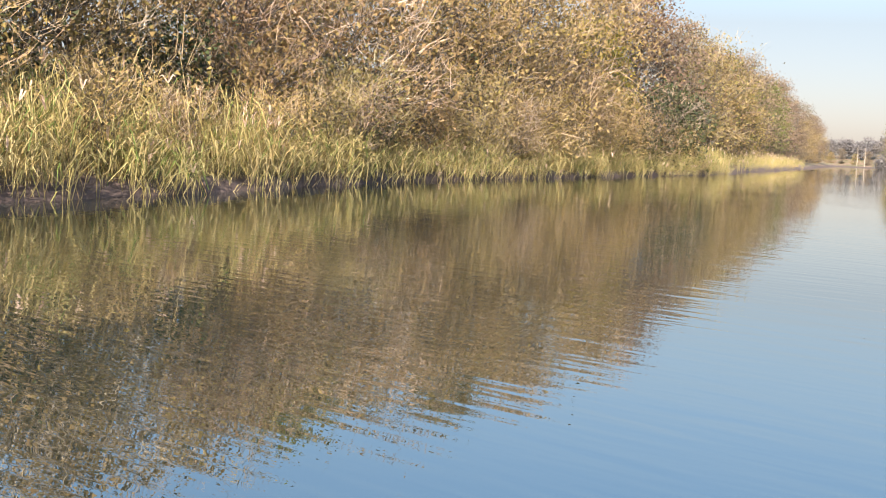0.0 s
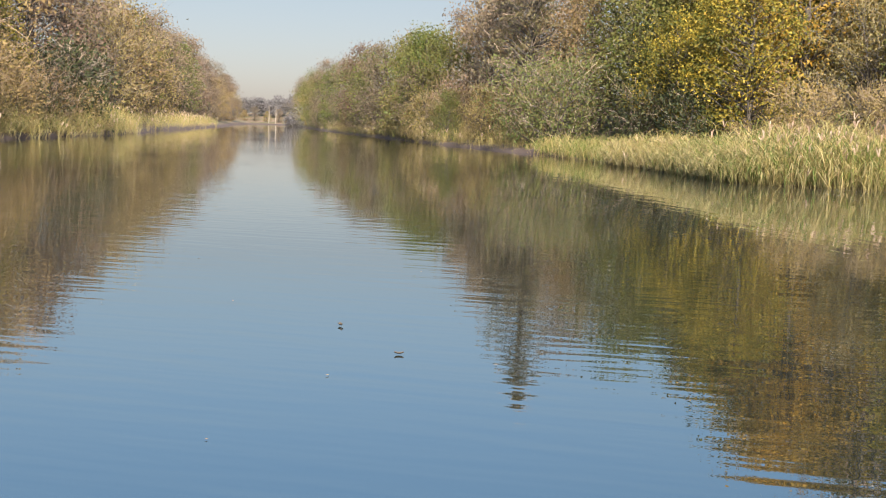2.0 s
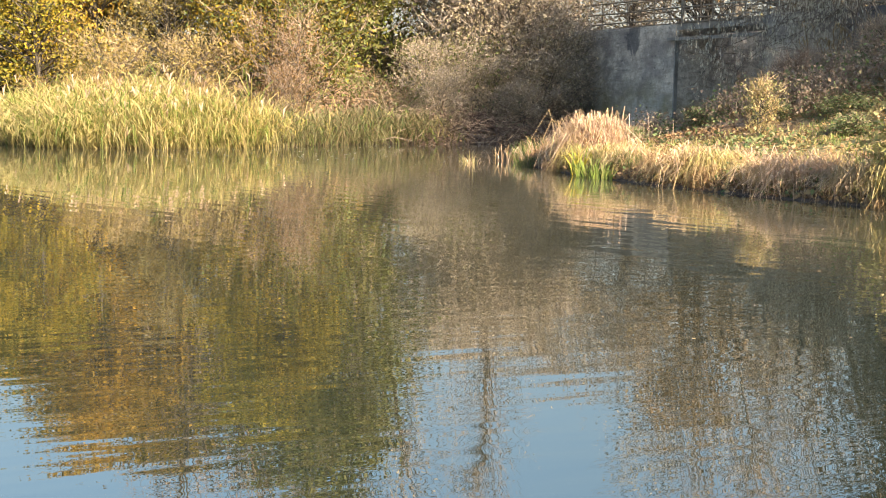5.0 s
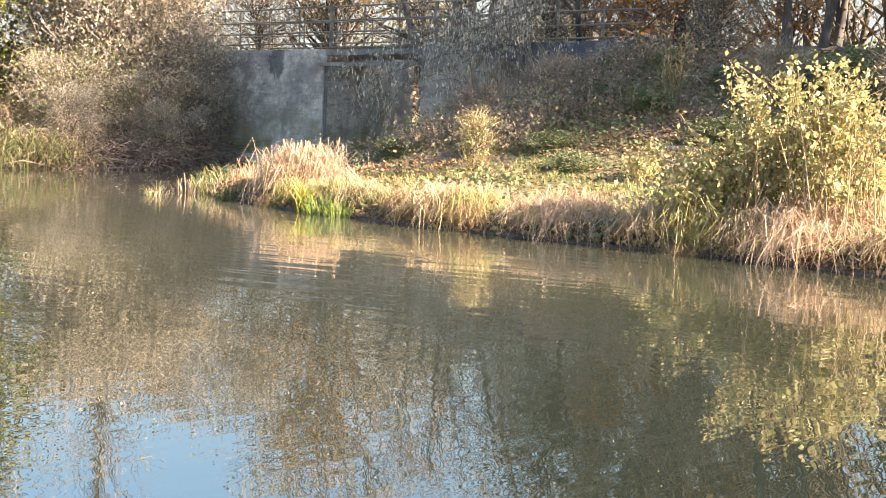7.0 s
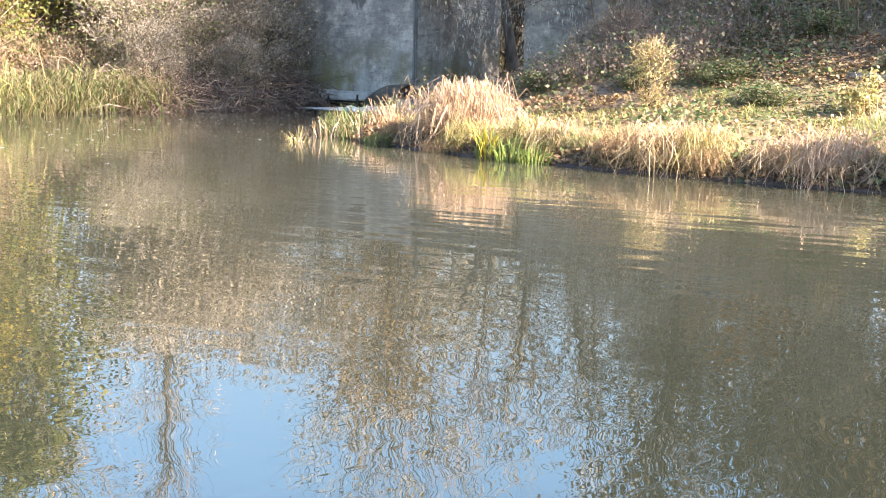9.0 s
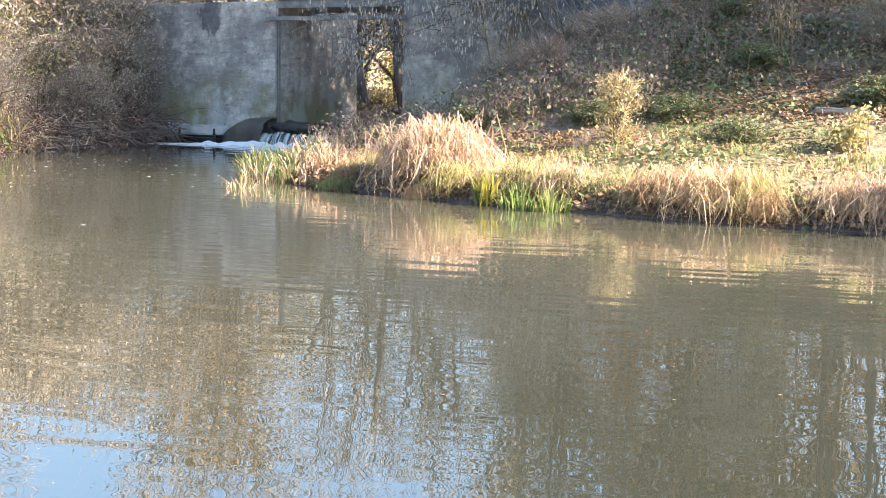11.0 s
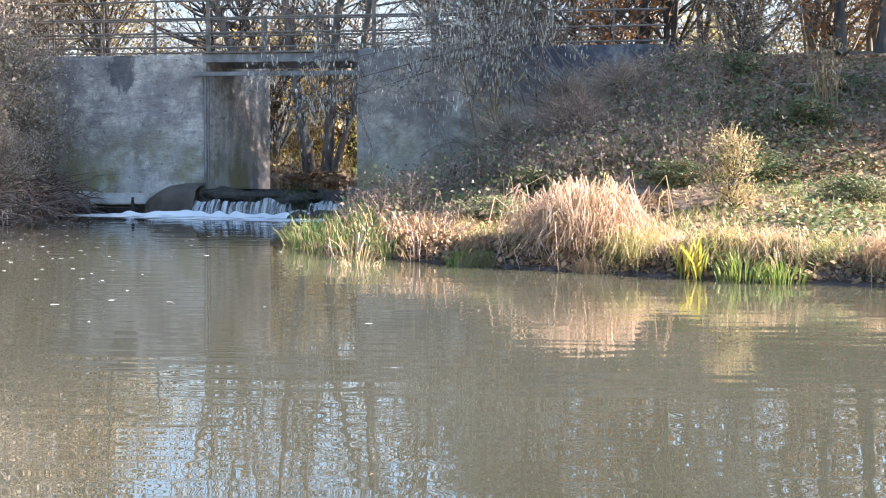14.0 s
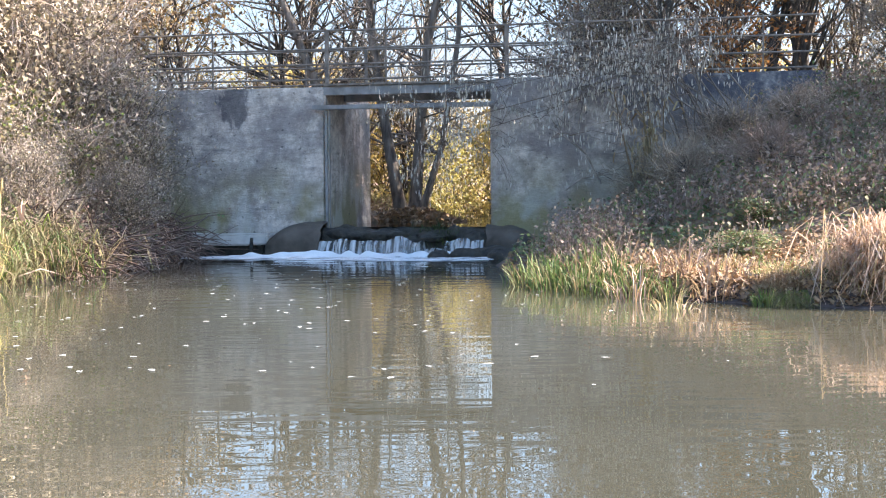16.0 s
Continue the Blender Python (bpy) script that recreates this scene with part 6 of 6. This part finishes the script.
def dry_stalk(seed, height):
    """A withered hogweed stem hung with leaf shreds."""
    r = np.random.default_rng(seed)
    d = unit(np.array([r.normal(0, 0.13), r.normal(0, 0.1), 1.0]))
    bend = r.normal(0, 0.05, 3)
    at = d * (height * r.uniform(0.45, 1.0, (9, 1)))
    return quad_mesh("stem", [(*tube([(0, 0, 0), d * height * 0.5, d * height + bend], (0.010, 0.008, 0.004), 4), 0), (*blades(r, at, r.uniform(0.08, 0.26, 9), r.uniform(1.2, 2.6, 9), 0.016, 0.6), 1)], [TANTWIGS, G_TAN])


STEMS = [dry_stalk(160 + i, 0.6 + 0.07 * i) for i in range(6)]
for x, y, h, n in [(5.85, -0.9, 2.2, 16), (11.1, -3.0, 1.3, 12), (7.3, -1.2, 1.2, 7), (12.8, -3.6, 1.0, 8)]:
    stalks = thing("dry_stalks", None, "tall withered tan stalks standing on the slope", "dry stalks", "dry stalks on the slope", at=(x, y, float(ground_z(x, y)) - 0.04))
    for k in range(n):
        part("stem", STEMS[k % 6], stalks, at=pose(rt.normal(0, 0.09), rt.normal(0, 0.09), 0, 0, 0, rt.uniform(0, 360)) @ Matrix.Scale(h, 4))


def dropped_branch(seed, ln):
    """A thin bent bough with a fork or two."""
    r = np.random.default_rng(seed)
    q = np.array([(0, 0, 0), (ln * 0.35, r.normal(0, 0.06), 0.10 * ln), (ln * 0.7, r.normal(0, 0.1), 0.04 * ln), (ln, r.normal(0, 0.14), -0.06 * ln)])
    ch = [tube(q, (0.018, 0.014, 0.010, 0.004), 5)]
    for k in range(4):
        a = q[1 + k % 2]
        e = a + np.array([r.uniform(0.15, 0.5) * ln, r.normal(0, 0.16) * ln, r.normal(0.08, 0.08) * ln])
        ch.append(tube([a, (a + e) / 2 + r.normal(0, 0.03, 3), e], (0.009, 0.006, 0.002), 4))
    return quad_mesh("fallen_branch", join_chunks(ch, 0), [PALEBARK if seed % 3 else BARK], True)


for i, (x, y, up, ln, tn, tilt) in enumerate([(7.3, -2.6, 0.45, 1.4, -20, 38), (5.0, -0.7, 0.95, 1.5, 172, -48), (6.3, -3.6, 0.3, 1.1, 10, 30), (8.6, -4.0, 0.2, 1.3, 150, 8), (10.6, -2.0, 0.15, 1.5, -35, 16), (4.4, -0.6, 0.9, 0.9, 20, -20)]):
    limb = thing("fallen_branch", dropped_branch(171 + i, ln), "thin bent dead branch lying in the brambles", "branch", "dead branches on the slope", at=(x, y, 0))
    limb.matrix_basis = pose(x, y, float(ground_z(x, y)) + up, 0, tilt, tn)


def root_heap():
    r, ch = np.random.default_rng(19), []
    for k in range(4000):
        p = np.array([r.uniform(-5.0, -1.4), r.uniform(-6.4, -0.4), 0.0])
        if not 0.02 < float(shore_distance(p[0], p[1])) < 2.0:
            continue
        p[2] = min(max(float(ground_z(p[0], p[1])), 0), 0.5) + r.uniform(0, 0.55) * np.clip((-1.45 - p[0]) / 1.2, 0.1, 1)
        d = unit(np.array([r.normal(0.2, 1), r.normal(-0.5, 0.8), r.normal(-0.25, 0.45)]))
        ln = r.uniform(0.4, 1.3)
        m = p + d * ln * 0.5 + r.normal(0, 0.1, 3)
        ch.append(tube([p, m, p + d * ln + (0, 0, -0.1)], (0.016, 0.011, 0.003), 4))
    return quad_mesh("brushwood", join_chunks(ch, 0), [BRUSH], True)


thing("brushwood", root_heap(), "tangled roots and dead brushwood at the pool edge", "brushwood", kind="stuff")


def fallen_limb():
    r, ch = np.random.default_rng(23), []
    base = np.array([0, 0, 0.0])
    for k in range(16):
        a, e = r.uniform(-0.5, 0.5), r.uniform(0.05, 0.75)
        d = np.array([math.cos(a) * math.cos(e), math.sin(a) * math.cos(e), math.sin(e)])
        ln = r.uniform(1.8, 3.4)
        ch.append(tube([base, base + d * ln * 0.45 + (0, 0, 0.12), base + d * ln], (0.05, 0.03, 0.006), 5))
        for j in range(7):
            q = base + d * ln * r.uniform(0.35, 0.95)
            d2 = unit(d + r.normal(0, 0.4, 3))
            ch.append(tube([q, q + d2 * 0.5, q + d2 * 1.0], (0.014, 0.009, 0.003), 4))
    return quad_mesh("dead_limb", join_chunks(ch, 0), [PALEBARK], True)


thing("dead_limb", fallen_limb(), "pale bleached dead branches reaching out of the thicket", "branch", at=(-33.5, -45.4, 2.6), turn=100)

# ---- on the water ----


def flecks(name, seed, n, xr, yr, size, mat, label, category, keep=None):
    r, v, f = np.random.default_rng(seed), [], []
    x, y = r.uniform(*xr, n), r.uniform(*yr, n)
    ok = shore_distance(x, y) < -0.3
    if keep is not None:
        ok &= keep(x, y, r)
    for a, b in zip(x[ok], y[ok]):
        s, t = size * r.uniform(0.4, 1.5), r.uniform(0, 6.28)
        k = len(v)
        for q, m in ((0, 1.3), (1.2, 0.7), (2.6, 1.1), (4.2, 0.8)):
            v.append((a + s * m * math.cos(q + t), b + s * m * math.sin(q + t), 0.004 + 0.003 * r.random()))
        f.append((k, k + 1, k + 2, k + 3))
    return thing(name, quad_mesh(name, [(v, f, 0)], [mat]), label, category, kind="stuff")


flecks("foam_flecks", 3, 900, (-4, 9), (-14, -0.8), 0.022, FLECK, "small white foam flecks drifting on the pool", "foam", lambda x, y, r: r.random(len(x)) < np.exp(-((x + 0.5 + (y + 2) * 0.25) / 3.0) ** 2))
flecks("floating_leaves", 4, 900, (-40, 24), (-36, -2), 0.008, L_LITTER, "scattered brown leaves floating on the canal", "floating leaves")


def curled_leaf(seed):
    """A dead leaf curled up like a small boat."""
    r, v = np.random.default_rng(seed), []
    for i in range(6):
        u = i / 5
        w = 0.026 * math.sin(math.pi * (0.1 + 0.85 * u))
        for j in range(4):
            q = j / 3 * 2 - 1
            v.append((0.10 * (u - 0.5), w * q, 0.016 * q * q + 0.012 * (2 * u - 1) ** 2 + 0.002 * r.random()))
    f = [(i * 4 + j, (i + 1) * 4 + j, (i + 1) * 4 + j + 1, i * 4 + j + 1) for i in range(5) for j in range(3)]
    return quad_mesh("floating_leaf", [(v, f, 0)], [BROWNROCK], True)


for i, (x, y, t) in enumerate([(20.51, -20.77, 30), (21.22, -20.36, 100)]):
    thing("floating_leaf", curled_leaf(150 + i), "dark curled leaf floating on the still canal", "leaf", "curled leaves on the water", at=(x, y, 0.004), turn=t, s=0.55 - 0.1 * i)


thing("stone_slab", block("stone_slab", (-0.34, -0.16, -0.06), (0.34, 0.16, 0.035), GREYSTONE, 0.03, 0.035, 5, 9), "flat pale stone slab lying in fallen leaves", "stone", at=(12.2, -5.0, float(ground_z(12.2, -5.0)) + 0.01), turn=12)
thing("stone_slab", block("stone_slab", (-0.30, -0.14, -0.05), (0.30, 0.14, 0.07), GREYSTONE, 0.02, 0.02, 4, 4), "small weathered stone half sunk in the slope", "stone", at=(12.5, -4.2, float(ground_z(12.5, -4.2)) + 0.01), turn=-20)
